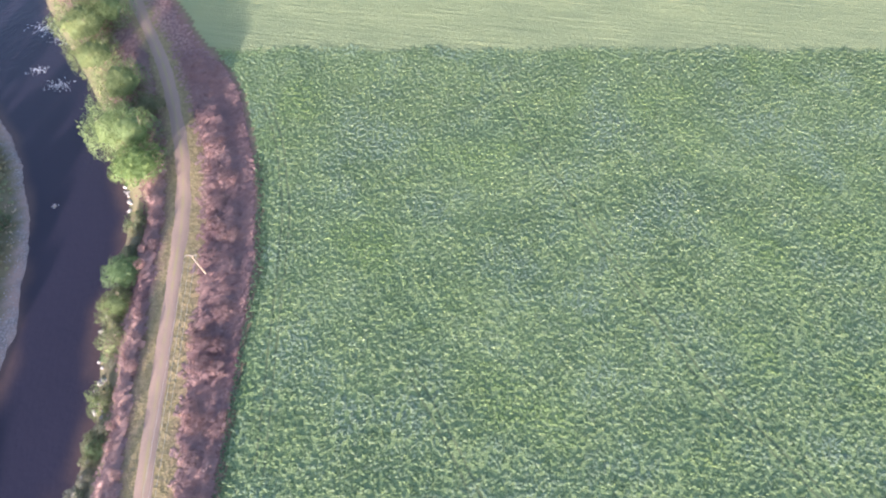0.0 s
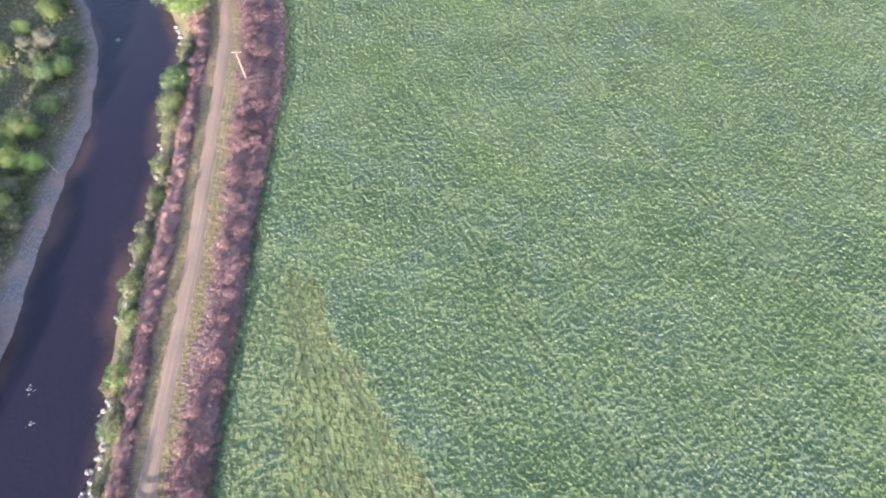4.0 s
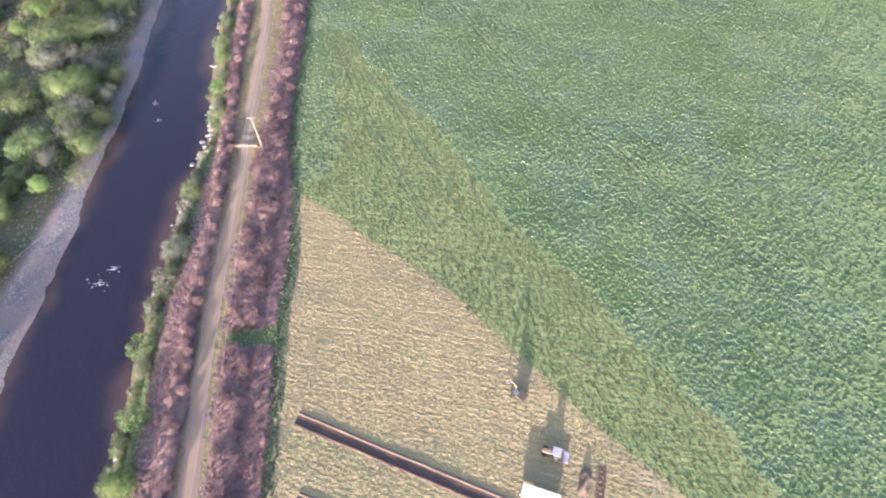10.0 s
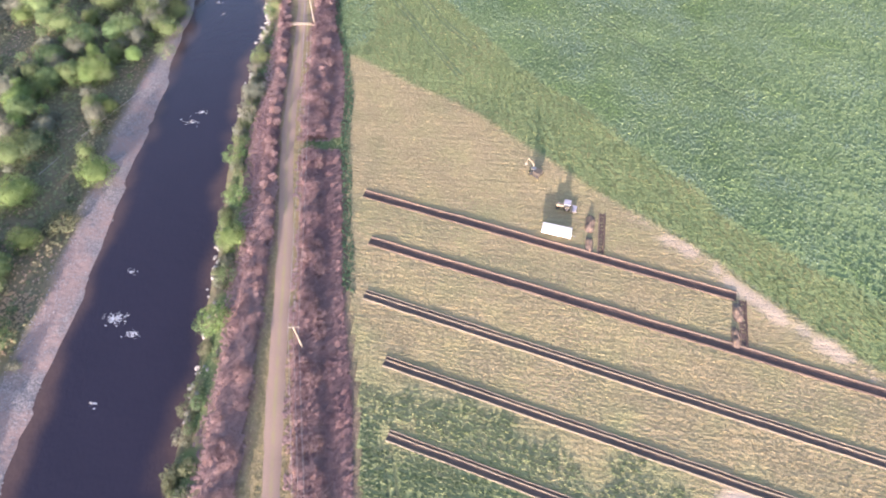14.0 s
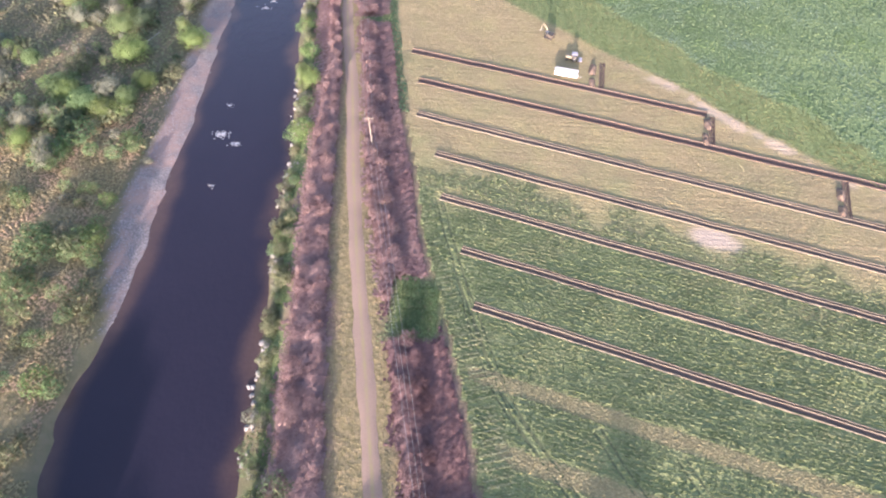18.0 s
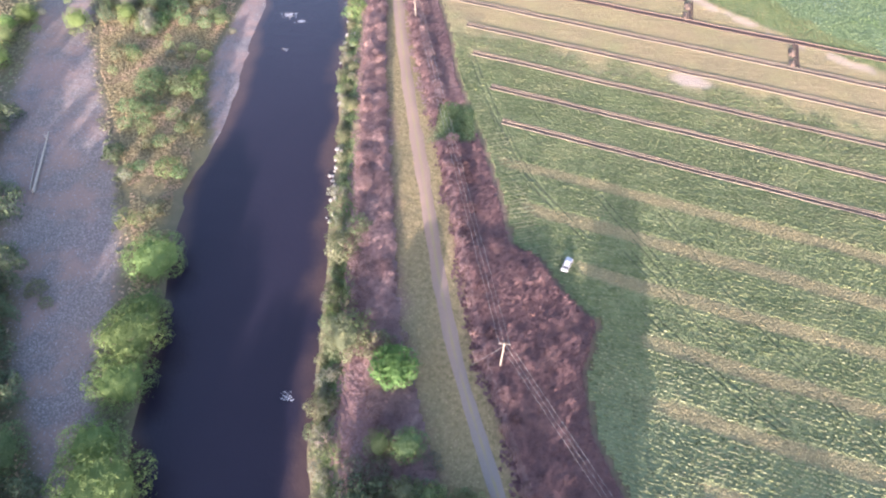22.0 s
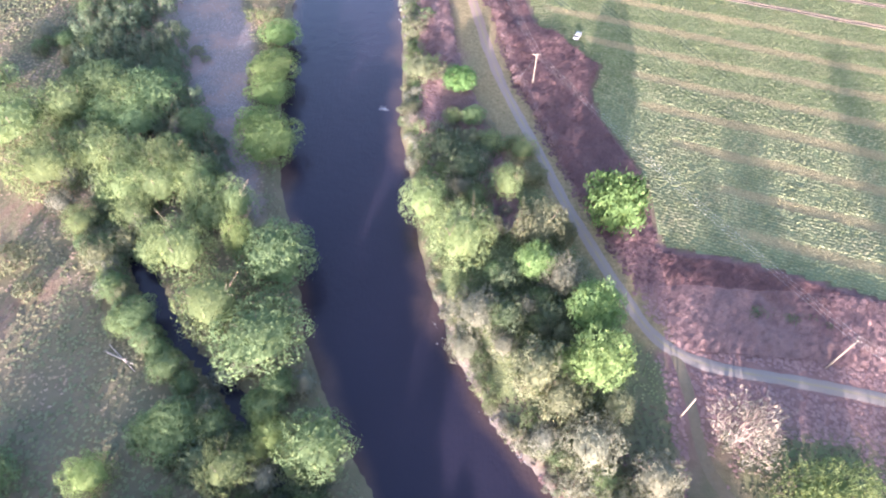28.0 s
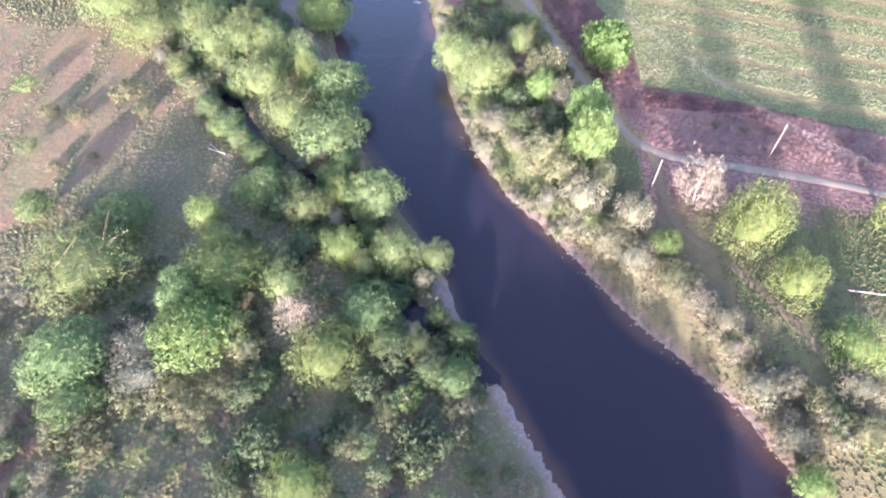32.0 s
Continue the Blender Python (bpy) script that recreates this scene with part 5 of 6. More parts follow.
def bush(x, y, r, tall, k):
    maroon = x > road_x(y) + right_hedge_near(y) + 0.45 * (right_hedge_far(y) - right_hedge_near(y)) and -240 < y < -97 and k % 6 != 0
    ob = new("heather_bush", heather_meshes[k % 3]) if maroon else new("bracken_bush", bush_meshes[k % 6])
    ob.matrix_basis = pose(x, y, ground_z(x, y) - 0.05, 0, 0, float(rg.uniform(0, 360))) @ Matrix.Diagonal((r, r * float(rg.uniform(0.8, 1.2)), tall, 1))
    tagged(ob, "dark maroon bush of dead heather beside the farm track" if maroon else "russet pink bush of dead bracken beside the farm track", "bush",
           "bushes of dead growth beside the track")


# two hedges along the track, one on each side, and a loose belt up to the field in the north
spots = []
for y in np.arange(-206, 215, 5.6):
    rd, wr, fl_ = float(road_x(y)), float(water_right(y)), float(field_left(y))
    for near, far, k in ((right_hedge_near, right_hedge_far, 0.12), (right_hedge_near, right_hedge_far, 0.62), (left_hedge_near, left_hedge_far, 0.18), (left_hedge_near, left_hedge_far, 0.70)):
        near, far = float(near(y)), float(far(y))
        k = k + float(rg.uniform(0, 0.25))
        x = rd + near + (far - near) * k
        r = min(3.2, max(1.5, abs(far - near) * 0.36)) * float(rg.uniform(0.8, 1.15))
        if wr + 6.0 < x < fl_ - 1.2 and (y < 70 or rg.uniform() < 0.75):
            spots.append((x, y + float(rg.uniform(-2.2, 2.2)), r, float(rg.uniform(1.7, 2.9))))
for k in range(16):
    x = float(rg.uniform(72, 132))
    spots.append((x, float(field_south(x)) - float(rg.uniform(3.0, 17.0)), float(rg.uniform(1.8, 3.4)), float(rg.uniform(1.6, 2.6))))
for k, (x, y, r, tall) in enumerate(p for p in spots if not gap_for_gate(p[0], p[1])):
    bush(x, y, r, tall, k)

for k, (x, y, r) in enumerate(((-15.5, -360.0, 2.4), (-13.1, -355.4, 2.0), (1.1, -367.0, 2.6), (-36.0, -356.5, 2.4), (-31.5, -357.5, 1.8), (-72.0, -366.0, 2.6), (-76.5, -360.5, 2.8), (-79.0, -352.5, 2.6), (-74.5, -371.0, 2.4))):
    bush(x, y, r, 1.4, k)


def bracken_tall(x, y):
    """How tall the dead bracken stands at a place: hedges along the track, a thicket that bulges into the field, a strip south of it."""
    rd, fl_, wr = road_x(y), field_left(y), water_right(y)
    rn, rf, ln_, lf = right_hedge_near(y), right_hedge_far(y), left_hedge_near(y), left_hedge_far(y)
    off = x - rd + (fbm(x, y, 5, 44) - 0.5) * 2.6
    right = step(rn - 0.4, rn + 1.6, off) * (1 - step(rf - 2.0, rf + 0.6, off)) * 2.0
    litter = step(rf - 1.5, rf, off) * 0.55
    left = step(-ln_ - 0.4, -ln_ + 1.4, -off) * (1 - step(-lf - 1.2, -lf + 0.8, -off)) * 1.8 * step(4.5, 7.0, x - wr)
    bulge = step(5.5, 8.0, off) * step(-236, -224, y) * (1 - step(-146, -136, y)) * 2.3
    corridor_ = np.maximum.reduce([right, litter, left, bulge]) * (1 - step(-1.6, -0.3, x - fl_)) * step(-240, -232, y)
    corridor_ = corridor_ * np.where((y < -206) & (off < 0), 0.35, 1.0) * (1 - 0.5 * step(60, 120, y) * (fbm(x, y, 11, 48) < 0.46))
    edge = field_south(np.clip(x, 40, 260))
    strip_ = step(58, 64, x) * (1 - step(126, 140, x)) * (1 - step(-2.5, -0.8, y - edge)) * step(-268, -264, y + 0.10 * (x - 88) * (x > 88)) * 1.9
    h = np.maximum(np.where(y > -240, corridor_, 0), np.where(y < -236, strip_, 0))
    gate = (x > 6.5) & (x < 19) & (y > -106) & (y < -89) | (np.abs(y - 20 - 0.2 * x) < 2.2) & (x > -20)
    return np.where(gate, 0.0, h) * (0.38 + 1.1 * fbm(x, y, 3.6, 45) ** 1.5 + 0.5 * fbm(x, y, 13, 49) ** 2)


bx, by = np.arange(-112, 142, 0.8), np.arange(-270, 246, 0.8)
BX, BY = (a.ravel() for a in np.meshgrid(bx, by, indexing="ij"))
BH = bracken_tall(BX, BY)
bf = grid_faces(len(bx), len(by))
bf = bf[(BH[bf] > 0.12).sum(1) >= 3]
used = np.unique(bf)
idx = -np.ones(BX.size, np.int64)
idx[used] = np.arange(len(used))
mass = np.stack([BX[used], BY[used], height(BX[used], BY[used]) + BH[used] * 0.8 - 0.06], 1)
bf = idx[bf]
bf = np.concatenate([bf[:, [0, 1, 2]], bf[:, [0, 2, 3]]])
rg_b = np.random.default_rng(46)
x, y, _ = scatter(-112, 142, -270, 245, 0.40, 47)
h = bracken_tall(x, y)
keep = h > 0.15
x, y, h = x[keep], y[keep], h[keep]
q = np.stack([x, y, height(x, y) + h * rg_b.uniform(0.75, 1.15, len(x))], 1)
up_ = np.zeros((len(x), 3))
up_[:, 2] = 1
sv, sf, sn = leaf_tris(rg_b, q, 0.24 + 0.10 * np.clip(h, 0, 1)[:, None], up_, 0.0, 0.30)
mass_n = rg_b.normal(0, 0.22, (len(mass), 3))
mass_n[:, 2] += 1
dark_side = lambda x, y: (x > road_x(y) + right_hedge_near(y) + 0.35 * (right_hedge_far(y) - right_hedge_near(y)) * (y > -205)) & (y < -97 + (fbm(x, y, 6, 52) - 0.5) * 5) & (y > -250)
vs, fs, ns = join([(mass, bf, mass_n), (sv, sf, sn + np.array([0, 0, 0.35]))])
mid = vs[fs].mean(1)
dark = dark_side(mid[:, 0], mid[:, 1])
for name, which, mat, words in (("bracken_thicket", ~dark, M_BRACKEN, "russet thicket of dead bracken beside the farm track"),
                                ("heather_thicket", dark, M_MAROON, "dark maroon thicket of dead heather beside the farm track")):
    own, again = np.unique(fs[which], return_inverse=True)
    tagged(new(name, foliage(name, vs[own], again.reshape(-1, 3), ns[own], mat)), words, name.split("_")[0], kind="stuff")

# ---- scattered small trees and shrubs of the flood plain ----
rg = np.random.default_rng(57)
count, tries, spots = 0, 0, []
while count < 300 and tries < 9000:
    tries += 1
    y = float(rg.uniform(-75, 255)) if rg.uniform() < 0.72 else float(rg.uniform(-240, -60))
    x = float(water_left(y) - beach_width(y)) - 2.5 - float(rg.uniform(0, 1)) ** 0.85 * 75
    h = float(rg.uniform(2.5, 7.5))
    r = h * float(rg.uniform(0.45, 0.7))
    if y < -62 and x > float(plain_l(y)) - 5 or fbm(np.array([x]), np.array([y]), 18, 29)[0] < 0.42:
        continue
    if any((x - a) ** 2 + (y - b) ** 2 < (0.7 * (r + c)) ** 2 for a, b, c in spots):
        continue
    spots.append((x, y, r))
    count += 1
    plant("vgwgkywcyg"[int(rg.integers(10))], x, y, h, r)

for k in range(170):
    y = float(rg.uniform(18, 190))
    h = float(rg.uniform(2.2, 6.0))
    plant("gwykvgkycw"[int(rg.integers(10))], float(water_left(y) - beach_width(y)) - 3.0 - float(rg.uniform(0, 1)) ** 1.3 * 48, y, h, h * float(rg.uniform(0.4, 0.6)))
for k in range(110):
    y = float(rg.uniform(-300, -196))
    lo, hi = float(water_right(y)) + 2.5, float(road_x(max(y, -264))) - 5 - (6 if y < -264 else 0)
    if hi - lo > 3:
        h = float(rg.uniform(3.0, 6.5))
        plant("wvowgop"[int(rg.integers(7))], float(rg.uniform(lo, hi)), y, h, h * float(rg.uniform(0.5, 0.75)))

# ---- low shrubs on the bank between the water and the bracken ----
for k in range(270):
    y = float(rg.uniform(-300, 195))
    h = float(rg.uniform(1.3, 3.4))
    plant("ogvpowgo"[int(rg.integers(8))], float(water_right(y)) + float(rg.uniform(0.8, 5.2)), y, h, h * float(rg.uniform(0.6, 0.9)))

# ---- shrubs of the grassy island between the beach and the gravel plain ----
for k in range(120):
    y = float(rg.uniform(-152, -30))
    lo, hi = float(plain_r(y)) + 2, float(water_left(y) - beach_width(y)) - 2.5
    h = float(rg.uniform(2.0, 4.6))
    x = float(rg.uniform(lo, hi))
    if hi - lo > 4 and fbm(np.array([x]), np.array([y]), 12, 63)[0] > 0.45:
        plant("vvoowgv"[int(rg.integers(7))], x, y, h, h * float(rg.uniform(0.5, 0.75)))

# ---- shrubs and young trees that close the wood along the side channel ----
for k in range(230):
    y = float(rg.uniform(-345, -158))
    side = 1 if rg.uniform() < 0.45 else -1
    off = float(rg.uniform(3.4, 6.5 if side > 0 else 15.0))
    if k % 3 == 0:
        off = float(rg.uniform(3.0, 5.0))
    x = float(side_channel(np.array([y]))[0]) + side * off
    if x > float(water_left(y)) - 2.0 or side < 0 and y < -250 and off > 11 or off < 6.2 and -286 < y < -254:
        continue
    h = float(rg.uniform(3.2, 7.6)) * (1.0 if side > 0 else 0.85)
    plant("vwvdogvdwv"[int(rg.integers(10))], x, y, h, h * float(rg.uniform(0.48, 0.72)))

# ---- thickets of the southern wood and of the bank above the gravel ----
spots = []
for k in range(800):
    x, y = float(rg.uniform(-95, 38)), float(rg.uniform(-395, -300))
    h = float(rg.uniform(1.6, 5.2))
    r = h * float(rg.uniform(0.5, 0.75))
    if x > float(water_left(y)) - 4 or fbm(np.array([x]), np.array([y]), 14, 37)[0] < 0.41 or any((x - a) ** 2 + (y - b) ** 2 < (0.75 * (r + c)) ** 2 for a, b, c in spots):
        continue
    spots.append((x, y, r))
    plant("vyvdcgvdcd"[int(rg.integers(10))], x, y, h, r)
for k in range(75):
    y = float(rg.uniform(-375, -284))
    h = float(rg.uniform(2.4, 5.0))
    x = float(water_right(y)) + 10.5 + float(rg.uniform(-2.0, 4.5)) + (3.0 if y < -310 else 0)
    plant("pgopgopv"[int(rg.integers(8))], x, y, h, h * float(rg.uniform(0.5, 0.8)))
for k in range(9):
    plant("dvb"[k % 3], 77 + 2.1 * k + float(rg.uniform(-0.8, 0.8)), -255.5 - 0.25 * k + float(rg.uniform(-1.2, 1.2)), 1.7, float(rg.uniform(1.5, 2.3)))

# ---- a dense dark green patch of bramble in the gap of the hedge ----
for k in range(22):
    plant("v", 10.2 + 1.4 * (k % 5) + float(rg.uniform(-0.5, 0.5)), -103.6 + 3.3 * (k // 5) + float(rg.uniform(-0.8, 0.8)), float(rg.uniform(0.7, 0.9)), float(rg.uniform(1.6, 2.0)))

# ---- unseen trees beyond the bend, added to shade the river and its banks ----
for k in range(26):
    y = -402 - 9 * (k % 3) - float(rg.uniform(0, 6))
    x = -35 + 3.9 * k + float(rg.uniform(-2, 2))
    if x < float(water_left(y)) - 4 or x > float(water_right(y)) + 5:
        plant("wvwvy"[k % 5], x, y, float(rg.uniform(14, 18)) * (1.0 if x > 6 else 0.5), float(rg.uniform(5, 7)) * (1.0 if x > 6 else 0.7))

# ---- the shrub belt on the meadow side of the side channel ----
for k in range(44):
    y = float(rg.uniform(-300, -246))
    h = float(rg.uniform(3.2, 6.2))
    plant("vdgwvo"[k % 6], float(side_channel(np.array([y]))[0]) - float(rg.uniform(6.4, 12.0)), y, h, h * float(rg.uniform(0.5, 0.7)))

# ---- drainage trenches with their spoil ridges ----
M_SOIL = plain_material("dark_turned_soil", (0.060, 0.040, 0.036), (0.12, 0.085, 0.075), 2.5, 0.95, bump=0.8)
M_TRENCH_SHADE = plain_material("brown_soil_and_shade", (0.066, 0.050, 0.044), (0.115, 0.090, 0.078), 2.5, 0.95, bump=0.8)
M_SPOIL = plain_material("pale_dry_spoil", (0.135, 0.114, 0.088), (0.205, 0.172, 0.136), 2.0, 0.95, bump=0.8)
M_SPOIL_DARK = plain_material("damp_brown_spoil", (0.11, 0.08, 0.065), (0.20, 0.15, 0.12), 2.0, 0.95, bump=0.8)


def strip_mesh(name, a, b, profile, mat, seed, wander=0.15):
    """A long ridge or channel from a to b with the given cross-section (across, height), laid on the field."""
    a, b = np.array(a, float), np.array(b, float)
    ln = np.hypot(*(b - a))
    s = np.arange(0, ln + 0.4, 0.8)
    d = (b - a) / ln
    px, py = a[0] + d[0] * s, a[1] + d[1] * s
    pr = np.array(profile, float)
    rg = np.random.default_rng(seed)
    w = (fbm(s, s * 0 + seed, 7, seed) - 0.5)[:, None] * wander * 2 + rg.normal(0, 0.03, (len(s), len(pr)))
    u = pr[:, 0][None] + w
    X, Y = px[:, None] - d[1] * u, py[:, None] + d[0] * u
    lump = 0.85 + 0.3 * rg.uniform(0, 1, (len(s), len(pr)))
    Z = field_height(X, Y) + pr[:, 1][None] * lump
    return mesh_np(name, np.stack([X.ravel(), Y.ravel(), Z.ravel()], 1), grid_faces(len(s), len(pr)), mat)


def trench(a, b, dark, seed, wide=1.0):
    k = 0.75
    ob = new("drainage_trench")
    if not dark:
        # broad strip lies on the field; its brown holds the shadow beside the ridge
        child("channel", strip_mesh("channel", a, b, [(-0.55 * wide, 0.06), (-0.3 * wide, 0.03), (0.05 * wide, 0.03), (0.28 * wide, 0.06)], M_TRENCH_SHADE, seed), ob, "dark brown trench bottom")
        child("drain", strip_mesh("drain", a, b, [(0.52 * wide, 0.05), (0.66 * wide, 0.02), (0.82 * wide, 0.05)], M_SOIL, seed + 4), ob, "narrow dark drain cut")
        for k, (lo, hi) in enumerate(((-0.84, -0.55), (0.26, 0.54), (0.80, 1.08))):
            child("spoil_ridge", strip_mesh("spoil_ridge", a, b, [(lo * wide, -0.03), ((lo * 0.6 + hi * 0.4) * wide, 0.20), ((lo * 0.3 + hi * 0.7) * wide, 0.22), (hi * wide, -0.02)], M_SPOIL, seed + 1 + k, 0.12), ob)
        return tagged(ob, "drainage trench between pale ridges of dry spoil", "trench", "drainage trenches in the field")
    # no hole is cut: a dark strip between ridges gives the sunken look
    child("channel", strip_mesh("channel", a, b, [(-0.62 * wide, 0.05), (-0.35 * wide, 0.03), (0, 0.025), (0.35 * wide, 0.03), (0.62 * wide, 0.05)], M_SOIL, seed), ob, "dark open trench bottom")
    child("spoil_ridge", strip_mesh("spoil_ridge", a, b, [(-1.15 * wide, -0.03), (-0.95 * wide, 0.22 * k), (-0.75 * wide, 0.26 * k), (-0.62 * wide, 0.0)], M_SPOIL_DARK, seed + 1), ob)
    child("spoil_ridge", strip_mesh("spoil_ridge", a, b, [(0.62 * wide, 0.0), (0.75 * wide, 0.28 * k), (0.95 * wide, 0.34 * k), (1.20 * wide, -0.03)], M_SPOIL_DARK, seed + 2), ob)
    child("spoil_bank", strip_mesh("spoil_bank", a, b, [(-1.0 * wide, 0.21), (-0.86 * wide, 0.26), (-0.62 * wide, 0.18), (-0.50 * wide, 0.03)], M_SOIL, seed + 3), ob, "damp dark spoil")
    return tagged(ob, "dark freshly dug drainage trench with brown spoil ridges", "trench", "drainage trenches in the field")


trench((0, 0.4), (92.0, -23.6), True, 11, 1.3)
trench((4, -14.9), (160, -56.0), True, 21, 1.3)
trench((5.2, -30.6), (175, -76.5), False, 31, 1.45)
trench((12.3, -47), (175, -91.0), False, 41, 1.4)
trench((15.3, -63), (175, -106.5), False, 51, 1.35)
trench((22, -80), (175, -121.5), False, 61, 1.3)
trench((26, -96), (175, -137.5), False, 71, 1.3)
trench((61.3, -14.0), (62.6, -1.0), True, 81, 0.8)
trench((91.4, -36.5), (93.4, -24.5), True, 91, 0.8)
trench((122.0, -61.5), (125.0, -47.5), True, 101, 0.8)


def heap(x, y, length, width, tall, turn, seed):
    """A lumpy mound of dug earth."""
    rg = np.random.default_rng(seed)
    u, v = np.meshgrid(np.linspace(-1, 1, 17), np.linspace(-1, 1, 11), indexing="ij")
    r2 = u ** 4 + v ** 2
    h = np.clip(1 - r2, -0.06, 1) * tall * (0.6 + 0.8 * value_noise(u * 3 + seed, v * 2.2, seed)) + rg.normal(0, 0.03, u.shape)
    X, Y = u * length / 2, v * width / 2
    c, s = math.cos(turn), math.sin(turn)
    gx2, gy2 = x + X * c - Y * s, y + X * s + Y * c
    Z = field_height(gx2, gy2) + h
    ob = new("earth_mound", mesh_np("earth_mound", np.stack([gx2.ravel(), gy2.ravel(), Z.ravel()], 1), grid_faces(17, 11), M_SPOIL_DARK))
    return tagged(ob, "lumpy brown heap of dug earth beside a trench", "heap", "spoil heaps")


heap(59.2, -5.0, 6.0, 2.4, 0.9, 1.4, 1)
heap(58.6, -11.5, 4.5, 2.0, 0.7, 1.5, 2)
heap(91.6, -28.0, 5.0, 2.4, 0.8, 1.45, 3)
heap(89.9, -34.5, 5.5, 2.0, 0.7, 1.45, 4)
heap(122.3, -53.0, 5.0, 2.2, 0.8, 1.35, 5)
heap(120.9, -59.0, 4.0, 2.0, 0.7, 1.35, 6)

# ---- paint and metal ----
M_WHITE = plain_material("dusty_white_paint", (0.50, 0.49, 0.50), (0.60, 0.59, 0.60), 1.5, 0.45, bump=0.05)
M_DARK = plain_material("dark_rubber", (0.02, 0.02, 0.022), (0.05, 0.05, 0.05), 8, 0.8)
M_GLASS = plain_material("tinted_glass", (0.02, 0.025, 0.03), (0.03, 0.035, 0.045), 2, 0.08, bump=0, spec=0.6)
M_STEEL = plain_material("worn_steel", (0.22, 0.22, 0.23), (0.36, 0.36, 0.37), 6, 0.5, 0.6)
M_GREY = plain_material("grey_violet_paint", (0.28, 0.27, 0.33), (0.38, 0.37, 0.43), 3, 0.5)
M_CREAM = plain_material("cream_paint", (0.20, 0.165, 0.12), (0.30, 0.25, 0.19), 3, 0.5)
M_UMBER = plain_material("muddy_brown_paint", (0.055, 0.045, 0.038), (0.13, 0.11, 0.09), 3, 0.6)
M_POLE = plain_material("weathered_pole_timber", (0.19, 0.165, 0.14), (0.28, 0.245, 0.21), 5, 0.85)
M_LOG = plain_material("bleached_driftwood", (0.30, 0.27, 0.24), (0.48, 0.44, 0.40), 4, 0.9)
M_ROCK = plain_material("pale_river_rock", (0.19, 0.182, 0.178), (0.34, 0.328, 0.32), 1.6, 0.85, bump=0.7)
M_INSUL = plain_material("brown_porcelain", (0.35, 0.30, 0.27), (0.5, 0.45, 0.4), 3, 0.3)


def wheel_part(parent, at, radius, width):
    bm = bmesh.new()
    rod(bm, (0, -width / 2, 0), (0, width / 2, 0), radius, radius, 18)
    bmesh.ops.bevel(bm, geom=[e for e in bm.edges if len(e.link_faces) == 2 and any(len(f.verts) > 4 for f in e.link_faces)], offset=radius * 0.15, segments=2, affect="EDGES")
    w = part("wheel", bm, M_DARK, parent, "black rubber wheel")
    w.location = at
    bm = bmesh.new()
    rod(bm, (0, -width / 2 - 0.01, 0), (0, width / 2 + 0.01, 0), radius * 0.55, radius * 0.55, 14)
    part("rim", bm, M_STEEL, w, "grey steel rim")
    return w


def ground_at(x, y):
    return float(height(np.array([x]), np.array([y]))[0])


def on_field(x, y):
    return float(field_height(np.array([x]), np.array([y]))[0])


def car(x, y, turn):
    ob = new("car")
    bm = bmesh.new()
    box(bm, 4.35, 1.78, 0.62, (0, 0, 0.62), bevel=0.16)
    part("body", bm, M_WHITE, ob)
    bm = bmesh.new()
    box(bm, 2.5, 1.6, 0.56, (-0.25, 0, 1.18), bevel=0.16)
    for v in bm.verts:
        if v.co.z > 1.25:
            v.co.x = -0.25 + (v.co.x + 0.25) * 0.78
            v.co.y *= 0.86
    part("cabin", bm, M_GLASS, ob, "tinted window band")
    bm = bmesh.new()
    box(bm, 1.8, 1.36, 0.06, (-0.25, 0, 1.48), bevel=0.025)
    part("roof", bm, M_WHITE, ob)
    bm = bmesh.new()
    box(bm, 0.95, 1.3, 0.04, (1.45, 0, 0.945), bevel=0.015)
    part("bonnet", bm, M_WHITE, ob)
    bm = bmesh.new()
    box(bm, 0.12, 1.7, 0.2, (2.17, 0, 0.45), bevel=0.04)
    part("bumper", bm, M_STEEL, ob, "dark front bumper")
    for sx in (1.35, -1.35):
        for sy in (0.82, -0.82):
            wheel_part(ob, (sx, sy, 0.33), 0.33, 0.22)
    for sy in (0.62, -0.62):
        bm = bmesh.new()
        box(bm, 0.08, 0.32, 0.14, (2.18, sy, 0.74), bevel=0.03)
        part("headlight", bm, M_GLASS, ob, "clear headlight")
        bm = bmesh.new()
        box(bm, 0.22, 0.12, 0.12, (0.75, sy * 1.55, 1.05), bevel=0.03)
        part("mirror", bm, M_WHITE, ob)
    ob.matrix_basis = pose(x, y, on_field(x, y), 0, 0, turn)
    return tagged(ob, "small white car parked on the grass beside the bracken", "car")


car(43.6, -147.6, 68)


